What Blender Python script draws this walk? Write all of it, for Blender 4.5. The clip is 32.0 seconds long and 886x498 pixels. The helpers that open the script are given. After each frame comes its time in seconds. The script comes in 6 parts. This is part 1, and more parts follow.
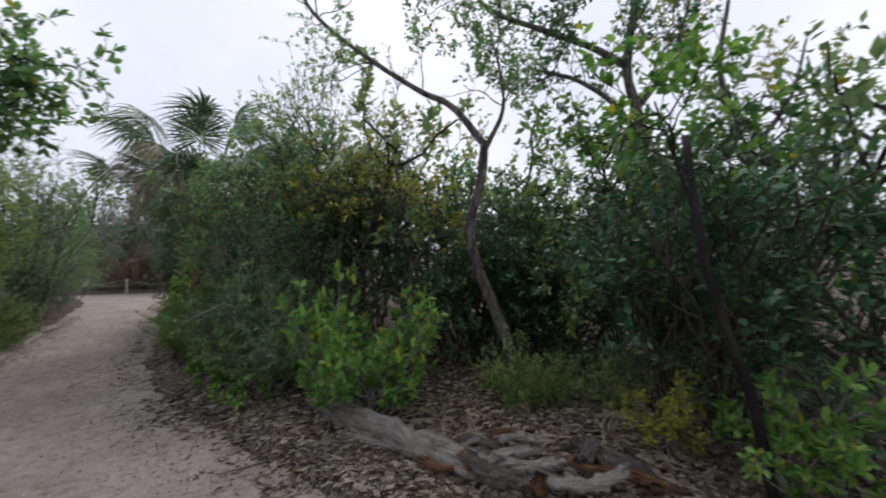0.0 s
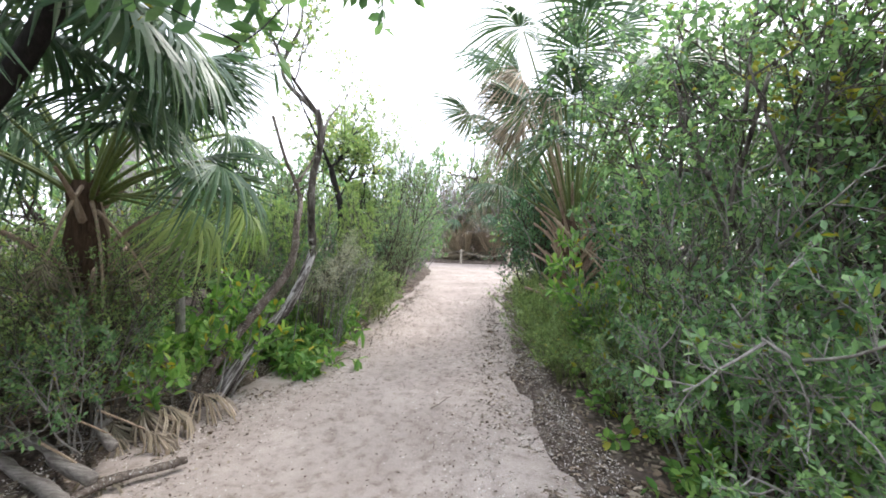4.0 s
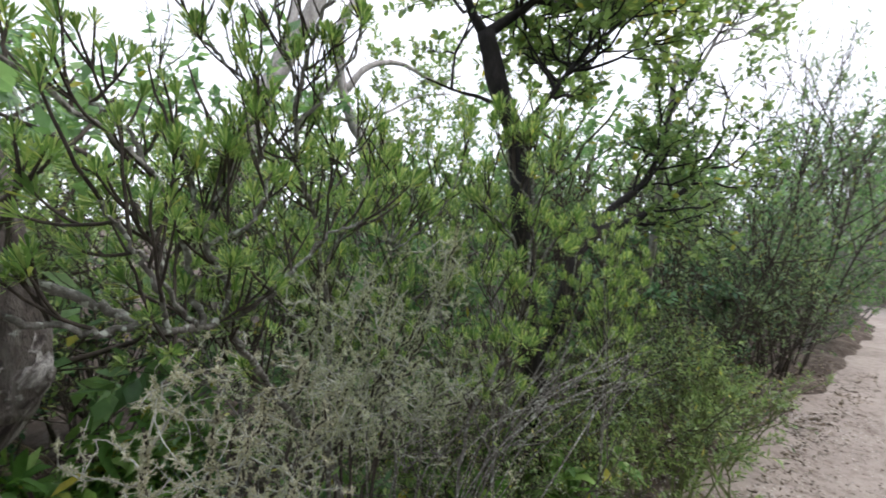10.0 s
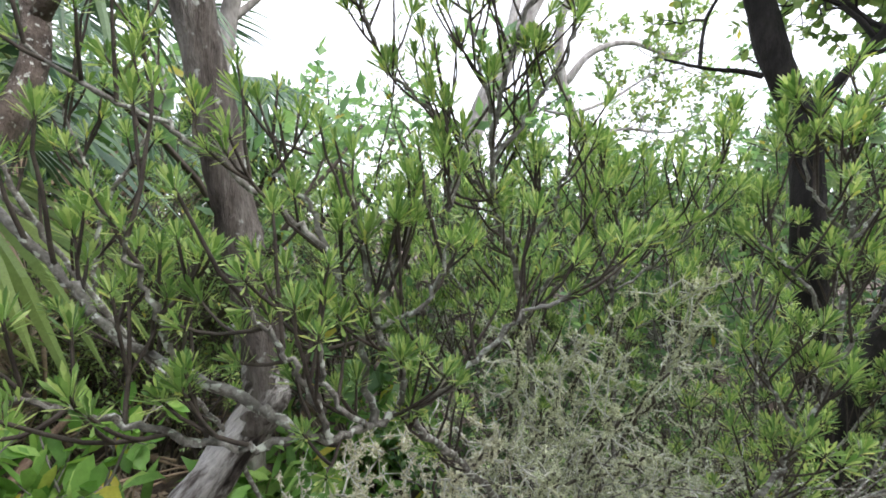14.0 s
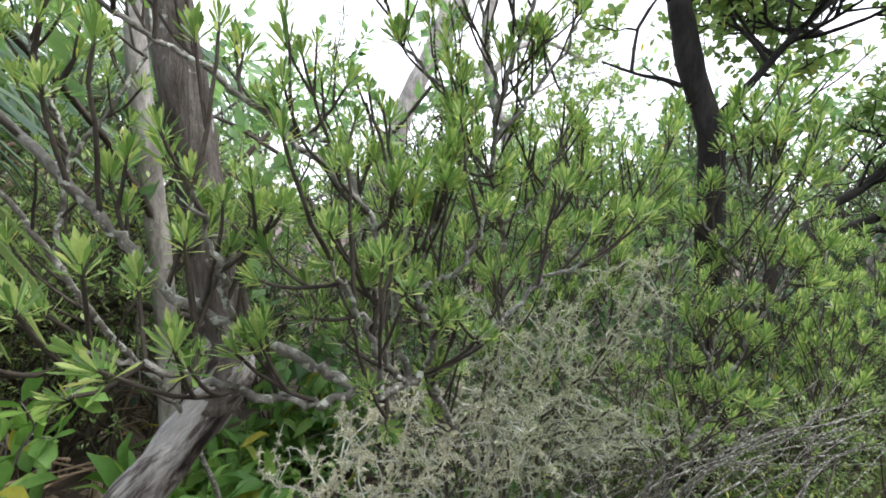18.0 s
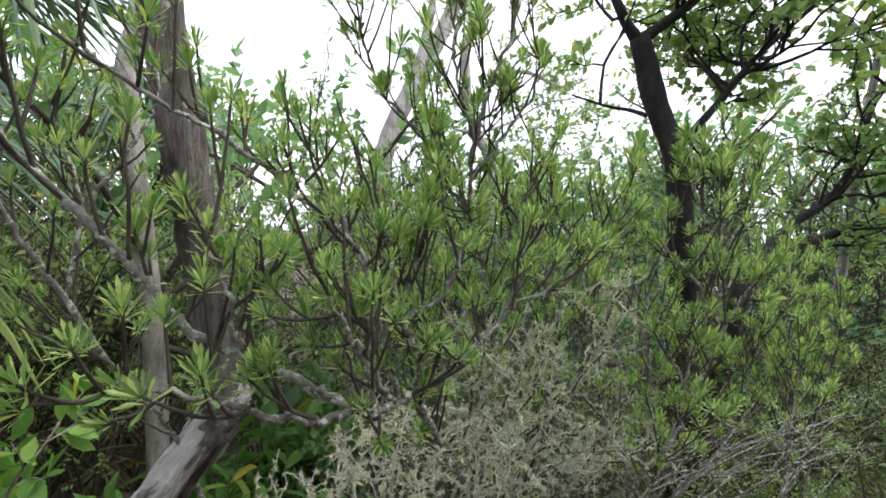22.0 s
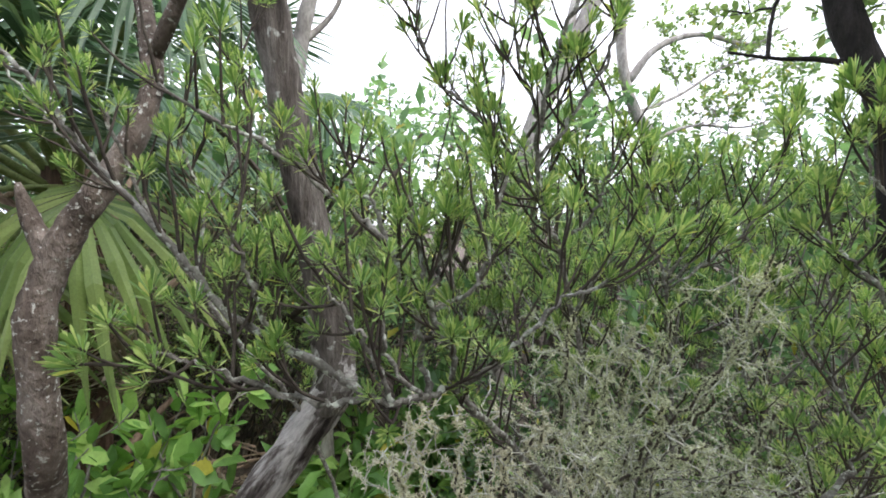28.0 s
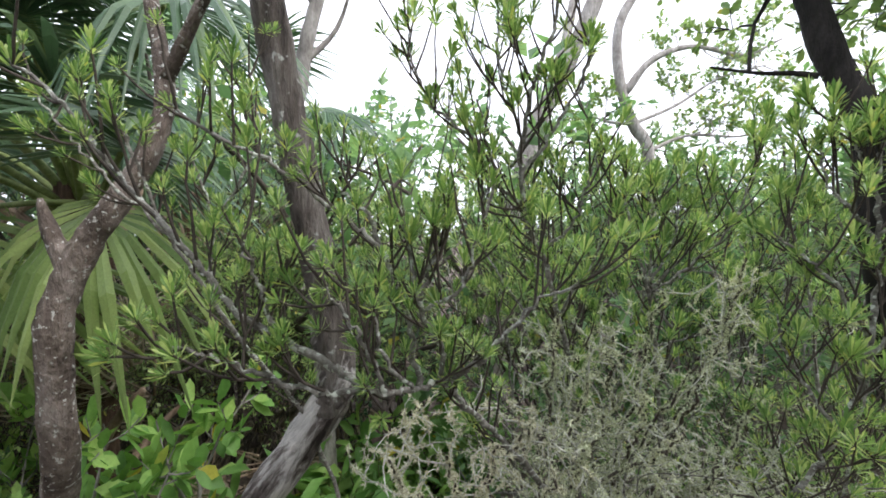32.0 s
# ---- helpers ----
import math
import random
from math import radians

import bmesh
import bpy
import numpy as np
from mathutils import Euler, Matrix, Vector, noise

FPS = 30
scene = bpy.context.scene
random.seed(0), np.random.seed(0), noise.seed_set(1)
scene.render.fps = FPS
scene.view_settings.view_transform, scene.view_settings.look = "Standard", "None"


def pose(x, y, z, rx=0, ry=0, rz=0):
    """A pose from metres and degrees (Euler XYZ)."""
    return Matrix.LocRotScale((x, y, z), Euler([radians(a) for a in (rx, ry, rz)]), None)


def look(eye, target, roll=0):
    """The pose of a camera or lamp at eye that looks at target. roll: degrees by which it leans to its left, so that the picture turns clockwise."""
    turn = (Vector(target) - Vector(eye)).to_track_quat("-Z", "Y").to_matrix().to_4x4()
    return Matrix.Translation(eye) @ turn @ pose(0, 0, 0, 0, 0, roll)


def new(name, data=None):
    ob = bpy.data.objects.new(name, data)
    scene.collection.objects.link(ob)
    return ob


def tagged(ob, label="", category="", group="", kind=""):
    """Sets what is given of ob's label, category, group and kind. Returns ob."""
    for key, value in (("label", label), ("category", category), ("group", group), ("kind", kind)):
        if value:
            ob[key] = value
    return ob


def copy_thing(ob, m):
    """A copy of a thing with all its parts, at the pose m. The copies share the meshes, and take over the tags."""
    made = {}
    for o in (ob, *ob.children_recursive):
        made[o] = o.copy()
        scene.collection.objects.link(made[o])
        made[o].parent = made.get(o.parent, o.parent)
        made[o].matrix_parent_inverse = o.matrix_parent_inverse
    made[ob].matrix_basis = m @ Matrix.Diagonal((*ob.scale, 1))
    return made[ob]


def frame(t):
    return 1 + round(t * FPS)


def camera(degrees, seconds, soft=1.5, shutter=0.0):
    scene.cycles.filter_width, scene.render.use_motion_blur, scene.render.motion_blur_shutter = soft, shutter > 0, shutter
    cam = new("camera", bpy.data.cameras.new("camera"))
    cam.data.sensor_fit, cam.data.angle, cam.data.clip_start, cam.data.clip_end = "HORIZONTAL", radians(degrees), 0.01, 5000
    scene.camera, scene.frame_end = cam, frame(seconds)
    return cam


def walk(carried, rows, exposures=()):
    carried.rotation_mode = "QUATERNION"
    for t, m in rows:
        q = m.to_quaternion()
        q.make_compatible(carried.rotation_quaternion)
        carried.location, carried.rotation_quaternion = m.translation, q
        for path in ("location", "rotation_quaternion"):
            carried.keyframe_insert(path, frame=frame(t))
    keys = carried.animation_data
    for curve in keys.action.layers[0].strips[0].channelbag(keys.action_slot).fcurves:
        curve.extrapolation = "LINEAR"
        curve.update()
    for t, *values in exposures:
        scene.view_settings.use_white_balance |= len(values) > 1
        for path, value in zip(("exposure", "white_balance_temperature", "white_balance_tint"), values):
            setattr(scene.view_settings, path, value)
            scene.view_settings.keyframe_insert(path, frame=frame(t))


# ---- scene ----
cam = camera(90.9, 32.0, 1.75, 0.12)
PATH = [
    (0, (0.991, 0.885, 1.650), (2.017, 2.602, 1.677), -0.70),
    (0.5, (0.750, 1.095, 1.624), (0.929, 3.086, 1.560), 1.30),
    (1, (0.704, 1.488, 1.648), (0.410, 3.465, 1.569), 0.70),
    (1.5, (0.645, 1.904, 1.600), (0.264, 3.866, 1.519), 0.60),
    (2, (0.547, 2.357, 1.626), (0.096, 4.303, 1.535), 0.50),
    (2.5, (0.528, 2.854, 1.626), (-0.059, 4.764, 1.538), 0.70),
    (3, (0.449, 3.314, 1.612), (-0.166, 5.215, 1.524), 1.00),
    (3.5, (0.300, 3.806, 1.630), (0.002, 5.782, 1.545), 0.90),
    (4, (0.236, 4.363, 1.588), (0.016, 6.349, 1.509), 0.70),
    (4.5, (0.175, 4.810, 1.574), (-0.020, 6.799, 1.494), 0.50),
    (6.5, (-0.090, 6.482, 1.452), (-0.202, 8.478, 1.394), 1.80),
    (7, (-0.128, 7.040, 1.457), (-0.244, 9.036, 1.394), 1.30),
    (7.5, (-0.196, 7.564, 1.446), (-0.369, 9.555, 1.381), 1.50),
    (8, (-0.327, 7.989, 1.467), (-0.499, 9.980, 1.390), 0.20),
    (8.5, (-0.362, 8.420, 1.479), (-0.537, 10.410, 1.392), -0.40),
    (9, (-0.383, 8.746, 1.485), (-0.684, 10.722, 1.403), -1.30),
    (9.5, (-0.527, 8.991, 1.543), (-1.476, 10.750, 1.477), -1.00),
    (10, (-0.662, 9.129, 1.621), (-2.233, 10.365, 1.558), 1.94),
    (10.5, (-0.721, 9.231, 1.660), (-2.516, 10.109, 1.585), 2.19),
    (11, (-0.682, 9.302, 1.663), (-2.477, 10.181, 1.588), 1.79),
    (11.5, (-0.602, 9.346, 1.655), (-2.383, 10.253, 1.586), 1.42),
    (12, (-0.592, 9.321, 1.673), (-2.429, 10.107, 1.586), 1.29),
    (12.5, (-0.692, 9.251, 1.690), (-2.561, 9.955, 1.587), 1.20),
    (13, (-0.772, 9.212, 1.702), (-2.677, 9.814, 1.598), 0.80),
    (13.5, (-0.804, 9.232, 1.714), (-2.769, 9.590, 1.602), 0.57),
    (15.5, (-0.810, 9.122, 1.687), (-2.758, 9.547, 1.525), 4.63),
    (16, (-0.819, 9.131, 1.691), (-2.759, 9.586, 1.517), 4.85),
    (16.5, (-0.828, 9.143, 1.682), (-2.747, 9.682, 1.513), 4.53),
    (17, (-0.824, 9.142, 1.656), (-2.688, 9.847, 1.490), 4.30),
    (17.5, (-0.825, 9.086, 1.662), (-2.680, 9.814, 1.499), 4.12),
    (18, (-0.817, 9.087, 1.684), (-2.670, 9.818, 1.514), 3.93),
    (18.5, (-0.808, 9.088, 1.684), (-2.663, 9.815, 1.511), 3.72),
    (19, (-0.790, 9.068, 1.698), (-2.646, 9.792, 1.528), 3.52),
    (19.5, (-0.777, 9.060, 1.711), (-2.642, 9.770, 1.581), 3.40),
    (20, (-0.775, 9.104, 1.719), (-2.639, 9.822, 1.623), 2.51),
    (20.5, (-0.776, 9.121, 1.705), (-2.637, 9.849, 1.630), 2.12),
    (21, (-0.771, 9.113, 1.710), (-2.625, 9.861, 1.648), 2.14),
    (21.5, (-0.769, 9.090, 1.693), (-2.614, 9.861, 1.634), 2.07),
    (22, (-0.760, 9.070, 1.698), (-2.599, 9.853, 1.639), 2.28),
    (22.5, (-0.772, 9.064, 1.690), (-2.610, 9.851, 1.627), 2.49),
    (23, (-0.786, 9.080, 1.680), (-2.623, 9.867, 1.614), 2.49),
    (23.5, (-0.769, 9.090, 1.680), (-2.605, 9.880, 1.611), 2.19),
    (24, (-0.773, 9.090, 1.680), (-2.608, 9.883, 1.607), 1.99),
    (24.5, (-0.791, 9.101, 1.666), (-2.624, 9.897, 1.590), 1.70),
    (26.5, (-0.768, 9.077, 1.689), (-2.621, 9.824, 1.589), 2.34),
    (27, (-0.794, 9.145, 1.669), (-2.664, 9.846, 1.570), 1.70),
    (27.5, (-0.793, 9.197, 1.681), (-2.763, 9.528, 1.584), 0.95),
    (28, (-0.747, 9.222, 1.698), (-2.743, 9.296, 1.591), 0.64),
    (28.5, (-0.722, 9.240, 1.690), (-2.719, 9.238, 1.582), 0.39),
    (29, (-0.719, 9.258, 1.698), (-2.716, 9.238, 1.587), 0.08),
    (29.5, (-0.706, 9.255, 1.703), (-2.703, 9.242, 1.605), -0.12),
    (30, (-0.694, 9.268, 1.702), (-2.692, 9.259, 1.616), -0.12),
    (30.5, (-0.690, 9.277, 1.707), (-2.689, 9.283, 1.633), -0.11),
    (31, (-0.686, 9.277, 1.702), (-2.684, 9.304, 1.635), 0.01),
    (31.5, (-0.688, 9.251, 1.699), (-2.687, 9.302, 1.638), 0.13),
    (32, (-0.692, 9.238, 1.695), (-2.690, 9.300, 1.637), 0.13),
]
walk(cam, [(t, look(eye, target, roll)) for t, eye, target, roll in PATH],
     [(t, stops, 6380, 13.5) for t, stops in ((0, -0.05), (0.5, 0.5), (1.5, 0.9), (2.5, 1.5), (3.5, 1.72), (6, 1.34), (7.5, 1.2), (8.5, 1.1), (9.5, 0.95), (10.3, 1.0), (11.5, 1.5), (13, 1.48), (17, 1.58), (20, 1.26), (24, 1.34), (27, 1.5), (29, 1.38), (32, 1.36))])

# ---------- bright overcast sky ----------
world = bpy.data.worlds.new("sky")
scene.world = world
world.use_nodes = True
wn = world.node_tree
wn.nodes.clear()
w_out, w_bg = wn.nodes.new("ShaderNodeOutputWorld"), wn.nodes.new("ShaderNodeBackground")
w_sky = wn.nodes.new("ShaderNodeTexSky")
w_sky.sky_type, w_sky.sun_disc = "NISHITA", False
w_sky.sun_elevation, w_sky.sun_rotation = radians(52), radians(35)
w_sky.air_density, w_sky.dust_density, w_sky.ozone_density = 0.7, 6.0, 1.0
w_tc, w_noise = wn.nodes.new("ShaderNodeTexCoord"), wn.nodes.new("ShaderNodeTexNoise")
w_noise.inputs["Scale"].default_value, w_noise.inputs["Detail"].default_value = 2.2, 5.0
w_ramp = wn.nodes.new("ShaderNodeValToRGB")
w_ramp.color_ramp.elements[0].position, w_ramp.color_ramp.elements[1].position = 0.32, 0.68
w_ramp.color_ramp.elements[0].color, w_ramp.color_ramp.elements[1].color = (8.0, 8.7, 9.9, 1), (11.0, 11.3, 12.0, 1)
w_mix = wn.nodes.new("ShaderNodeMix")
w_mix.data_type = "RGBA"
w_mix.inputs[0].default_value = 0.86
wn.links.new(w_tc.outputs["Generated"], w_noise.inputs["Vector"])
wn.links.new(w_noise.outputs["Fac"], w_ramp.inputs["Fac"])
wn.links.new(w_sky.outputs["Color"], w_mix.inputs[6])
wn.links.new(w_ramp.outputs["Color"], w_mix.inputs[7])
wn.links.new(w_mix.outputs[2], w_bg.inputs["Color"])
w_bg.inputs["Strength"].default_value = 0.1
wn.links.new(w_bg.outputs[0], w_out.inputs["Surface"])
sun_data = bpy.data.lights.new("sun", "SUN")
sun_data.energy, sun_data.angle, sun_data.color = 1.2, radians(25), (1.0, 0.96, 0.9)
sun = new("sun", sun_data)
sun.matrix_basis = look((0, 0, 30), (-math.sin(radians(35)) * 23, -math.cos(radians(35)) * 23, 0))

# ---------- materials ----------
def nodes_of(name):
    m = bpy.data.materials.new(name)
    m.use_nodes = True
    nt = m.node_tree
    nt.nodes.clear()
    out = nt.nodes.new("ShaderNodeOutputMaterial")
    return m, nt, out


def ramp(nt, fac, stops):
    r = nt.nodes.new("ShaderNodeValToRGB")
    els = r.color_ramp.elements
    while len(els) < len(stops):
        els.new(0.5)
    for e, (p, c) in zip(els, stops):
        e.position, e.color = p, (*c, 1)
    nt.links.new(fac, r.inputs["Fac"])
    return r.outputs["Color"]


def noise_of(nt, scale, detail=4.0, rough=0.6, space="Object", stretch=None):
    tc = nt.nodes.new("ShaderNodeTexCoord")
    vec = tc.outputs[space]
    if stretch:
        mp = nt.nodes.new("ShaderNodeMapping")
        mp.inputs["Scale"].default_value = stretch
        nt.links.new(vec, mp.inputs["Vector"])
        vec = mp.outputs["Vector"]
    n = nt.nodes.new("ShaderNodeTexNoise")
    n.inputs["Scale"].default_value, n.inputs["Detail"].default_value, n.inputs["Roughness"].default_value = scale, detail, rough
    nt.links.new(vec, n.inputs["Vector"])
    return n.outputs["Fac"]


def mix_col(nt, a, b, fac, mode="MIX"):
    mx = nt.nodes.new("ShaderNodeMix")
    mx.data_type, mx.blend_type = "RGBA", mode
    for sock, v in ((mx.inputs[6], a), (mx.inputs[7], b), (mx.inputs[0], fac)):
        if isinstance(v, (int, float)):
            sock.default_value = v
        elif isinstance(v, tuple):
            sock.default_value = (*v, 1)
        else:
            nt.links.new(v, sock)
    return mx.outputs[2]


def bump_of(nt, height, strength, dist):
    b = nt.nodes.new("ShaderNodeBump")
    b.inputs["Strength"].default_value, b.inputs["Distance"].default_value = strength, dist
    nt.links.new(height, b.inputs["Height"])
    return b.outputs["Normal"]


def leaf_mat(name, dark, mid, light, rough=0.42, through_light=0.3, yellow=None, share=0.03):
    """Leaves: each blade takes its own tone, some light passes through."""
    m, nt, out = nodes_of(name)
    geo = nt.nodes.new("ShaderNodeNewGeometry")
    dark, mid, light = [(c[0], c[1], c[2] + 0.04 * c[1]) for c in (dark, mid, light)]
    stops = [(0.0, dark), (0.5, mid), (1.0 - share - 0.02 if yellow else 1.0, light)]
    if yellow:
        stops += [(1.0 - share, yellow)]
    col = ramp(nt, geo.outputs["Random Per Island"], stops)
    info = nt.nodes.new("ShaderNodeObjectInfo")
    tone = ramp(nt, info.outputs["Random"], [(0, (0.82, 0.86, 0.8)), (1, (1.14, 1.1, 1.05))])
    col = mix_col(nt, col, tone, 1.0, "MULTIPLY")
    big = noise_of(nt, 1.6, 2.0)
    col = mix_col(nt, col, ramp(nt, big, [(0.3, (0.8, 0.84, 0.86)), (0.7, (1.16, 1.12, 0.98))]), 1.0, "MULTIPLY")
    fine = noise_of(nt, 90.0, 3.0)
    col = mix_col(nt, col, ramp(nt, fine, [(0.3, (0.86, 0.86, 0.86)), (0.7, (1.1, 1.1, 1.1))]), 1.0, "MULTIPLY")
    p = nt.nodes.new("ShaderNodeBsdfPrincipled")
    p.inputs["Roughness"].default_value = rough
    p.inputs["Specular IOR Level"].default_value = 0.45
    nt.links.new(col, p.inputs["Base Color"])
    nt.links.new(bump_of(nt, fine, 0.25, 0.001), p.inputs["Normal"])
    t = nt.nodes.new("ShaderNodeBsdfTranslucent")
    tcol = mix_col(nt, col, (1.2, 1.25, 0.9), 1.0, "MULTIPLY")
    nt.links.new(tcol, t.inputs["Color"])
    ms = nt.nodes.new("ShaderNodeMixShader")
    ms.inputs["Fac"].default_value = through_light
    nt.links.new(p.outputs[0], ms.inputs[1])
    nt.links.new(t.outputs[0], ms.inputs[2])
    nt.links.new(ms.outputs[0], out.inputs["Surface"])
    return m


def rough_mat(name, stops, scale=12.0, rough=0.9, stretch=None, bump=0.6, dist=0.006, fine=70.0, spots=None, per_island=0.0):
    """Bark, wood, soil, stone: two scales of noise, relief, optional light spots such as lichen."""
    m, nt, out = nodes_of(name)
    a = noise_of(nt, scale, 6.0, 0.65, stretch=stretch)
    f = noise_of(nt, fine, 4.0, 0.7, stretch=stretch)
    col = ramp(nt, a, stops)
    col = mix_col(nt, col, ramp(nt, f, [(0.25, (0.62, 0.62, 0.62)), (0.75, (1.3, 1.3, 1.3))]), 1.0, "MULTIPLY")
    if per_island:
        geo = nt.nodes.new("ShaderNodeNewGeometry")
        lo, hi = 1 - per_island, 1 + per_island
        col = mix_col(nt, col, ramp(nt, geo.outputs["Random Per Island"], [(0, (lo, lo, lo)), (1, (hi, hi, hi))]), 1.0, "MULTIPLY")
    if spots:
        s = noise_of(nt, spots[0], 3.0, 0.6)
        mask = ramp(nt, s, [(spots[1], (0, 0, 0)), (spots[1] + 0.05, (1, 1, 1))])
        col = mix_col(nt, col, spots[2], mask)
    mixh = nt.nodes.new("ShaderNodeMath")
    mixh.operation = "ADD"
    nt.links.new(a, mixh.inputs[0])
    nt.links.new(f, mixh.inputs[1])
    p = nt.nodes.new("ShaderNodeBsdfPrincipled")
    p.inputs["Roughness"].default_value = rough
    p.inputs["Specular IOR Level"].default_value = 0.2
    nt.links.new(col, p.inputs["Base Color"])
    nt.links.new(bump_of(nt, mixh.outputs[0], bump, dist), p.inputs["Normal"])
    nt.links.new(p.outputs[0], out.inputs["Surface"])
    return m


M = {}
M["leaf_green"] = leaf_mat("broad_leaf", (0.085, 0.17, 0.085), (0.17, 0.31, 0.14), (0.28, 0.44, 0.2), 0.4, 0.5, (0.32, 0.30, 0.04), 0.02)
M["leaf_dark"] = leaf_mat("dark_leaf", (0.04, 0.105, 0.058), (0.077, 0.173, 0.087), (0.131, 0.259, 0.126), 0.38, 0.32, (0.2, 0.19, 0.03), 0.015)
M["leaf_bright"] = leaf_mat("bright_leaf", (0.09, 0.21, 0.045), (0.165, 0.335, 0.07), (0.29, 0.46, 0.115), 0.55, 0.45, (0.42, 0.38, 0.05), 0.04)
M["leaf_yellow"] = leaf_mat("yellowing_leaf", (0.176, 0.22, 0.033), (0.33, 0.33, 0.044), (0.495, 0.44, 0.066), 0.5, 0.35)
M["leaf_olive"] = leaf_mat("olive_leaf", (0.115, 0.185, 0.1), (0.19, 0.285, 0.145), (0.3, 0.395, 0.205), 0.5, 0.42, (0.3, 0.27, 0.07), 0.02)
M["leaf_rosette"] = leaf_mat("rosette_leaf", (0.09, 0.185, 0.05), (0.24, 0.38, 0.11), (0.48, 0.58, 0.22), 0.32, 0.45, (0.45, 0.42, 0.08), 0.02)
M["leaf_grape"] = leaf_mat("round_leaf", (0.03, 0.08, 0.036), (0.05, 0.125, 0.055), (0.085, 0.185, 0.08), 0.3, 0.2)
M["palm_green"] = leaf_mat("palm_blade", (0.05, 0.105, 0.06), (0.09, 0.16, 0.09), (0.17, 0.25, 0.14), 0.38, 0.22)
M["palm_yellow"] = leaf_mat("palm_blade_pale", (0.16, 0.24, 0.08), (0.26, 0.35, 0.12), (0.4, 0.48, 0.18), 0.4, 0.38)
M["palm_dead"] = leaf_mat("dead_palm_blade", (0.21, 0.168, 0.13), (0.35, 0.29, 0.232), (0.54, 0.47, 0.39), 0.75, 0.15)
M["litter"] = leaf_mat("dead_leaf", (0.08, 0.056, 0.044), (0.2, 0.15, 0.12), (0.42, 0.36, 0.31), 0.8, 0.05)
M["lichen"] = leaf_mat("lichen_tuft", (0.4, 0.42, 0.3), (0.58, 0.6, 0.45), (0.74, 0.75, 0.6), 0.9, 0.2)
M["crust"] = rough_mat("lichen_crust", [(0.3, (0.22, 0.22, 0.19)), (0.5, (0.55, 0.56, 0.49)), (0.7, (0.8, 0.81, 0.74))], 60, 0.95, None, 1.0, 0.004, 260)
M["lichen_tan"] = leaf_mat("pale_lichen_tuft", (0.46, 0.44, 0.34), (0.62, 0.59, 0.48), (0.76, 0.73, 0.62), 0.9, 0.2)
M["bark_grey"] = rough_mat("grey_bark", [(0.34, (0.03, 0.024, 0.021)), (0.5, (0.12, 0.104, 0.092)), (0.7, (0.27, 0.25, 0.23))], 20, 0.92, (1, 1, 0.22), 1.0, 0.02, 90, (26, 0.64, (0.42, 0.43, 0.4)))
M["bark_pale"] = rough_mat("pale_bark", [(0.3, (0.16, 0.145, 0.135)), (0.5, (0.3, 0.28, 0.26)), (0.7, (0.46, 0.44, 0.42))], 12, 0.9, (1, 1, 0.4), 0.7, 0.01, 60)
M["bark_dark"] = rough_mat("dark_bark", [(0.3, (0.01, 0.009, 0.009)), (0.55, (0.026, 0.023, 0.022)), (0.8, (0.065, 0.057, 0.054))], 10, 0.85, (1, 1, 0.4), 0.9, 0.008, 55)
M["bark_brown"] = rough_mat("brown_bark", [(0.3, (0.05, 0.04, 0.034)), (0.5, (0.15, 0.12, 0.1)), (0.7, (0.3, 0.26, 0.23))], 16, 0.9, (1, 1, 0.5), 1.0, 0.02, 60, (75, 0.6, (0.5, 0.5, 0.46)))
M["twig_dark"] = rough_mat("dark_twig", [(0.3, (0.035, 0.028, 0.024)), (0.7, (0.1, 0.085, 0.07))], 25, 0.85, None, 0.5, 0.002, 120)
M["stem_pale"] = rough_mat("pale_stem", [(0.3, (0.07, 0.062, 0.055)), (0.5, (0.2, 0.19, 0.17)), (0.7, (0.4, 0.39, 0.36))], 60, 0.9, None, 0.9, 0.003, 200, (90, 0.56, (0.5, 0.53, 0.47)))
# lime leaf, lightened so the colour carries the scrub's sunlit, hazy look
M["leaf_scrub"] = leaf_mat("sunny_scrub_leaf", (0.16, 0.265, 0.095), (0.25, 0.375, 0.13), (0.37, 0.48, 0.19), 0.45, 0.4, (0.5, 0.46, 0.12), 0.03)
M["twig_mid"] = rough_mat("brown_grey_twig", [(0.3, (0.05, 0.042, 0.036)), (0.7, (0.16, 0.14, 0.12))], 40, 0.88, None, 0.6, 0.002, 140)
M["twig_grey"] = rough_mat("grey_twig", [(0.3, (0.14, 0.13, 0.12)), (0.7, (0.34, 0.325, 0.3))], 25, 0.9, None, 0.5, 0.002, 120)
M["dead_wood"] = rough_mat("weathered_wood", [(0.3, (0.14, 0.12, 0.105)), (0.55, (0.29, 0.265, 0.24)), (0.75, (0.45, 0.42, 0.39))], 5, 0.92, (1, 8, 8), 1.0, 0.01, 30, (14, 0.72, (0.16, 0.09, 0.05)))
M["bark_slab"] = rough_mat("dark_bark_slab", [(0.3, (0.045, 0.037, 0.033)), (0.55, (0.13, 0.113, 0.104)), (0.75, (0.27, 0.25, 0.235))], 6, 0.93, (1, 9, 9), 1.0, 0.012, 40)
M["rot_wood"] = rough_mat("rotten_wood", [(0.3, (0.06, 0.03, 0.018)), (0.55, (0.17, 0.085, 0.045)), (0.78, (0.34, 0.2, 0.12))], 6, 0.95, (1, 6, 6), 1.0, 0.01, 40)
M["white_bark"] = rough_mat("bleached_bark", [(0.4, (0.035, 0.028, 0.026)), (0.49, (0.16, 0.14, 0.13)), (0.58, (0.58, 0.56, 0.54))], 26, 0.9, (1, 1, 0.1), 1.0, 0.018, 110)
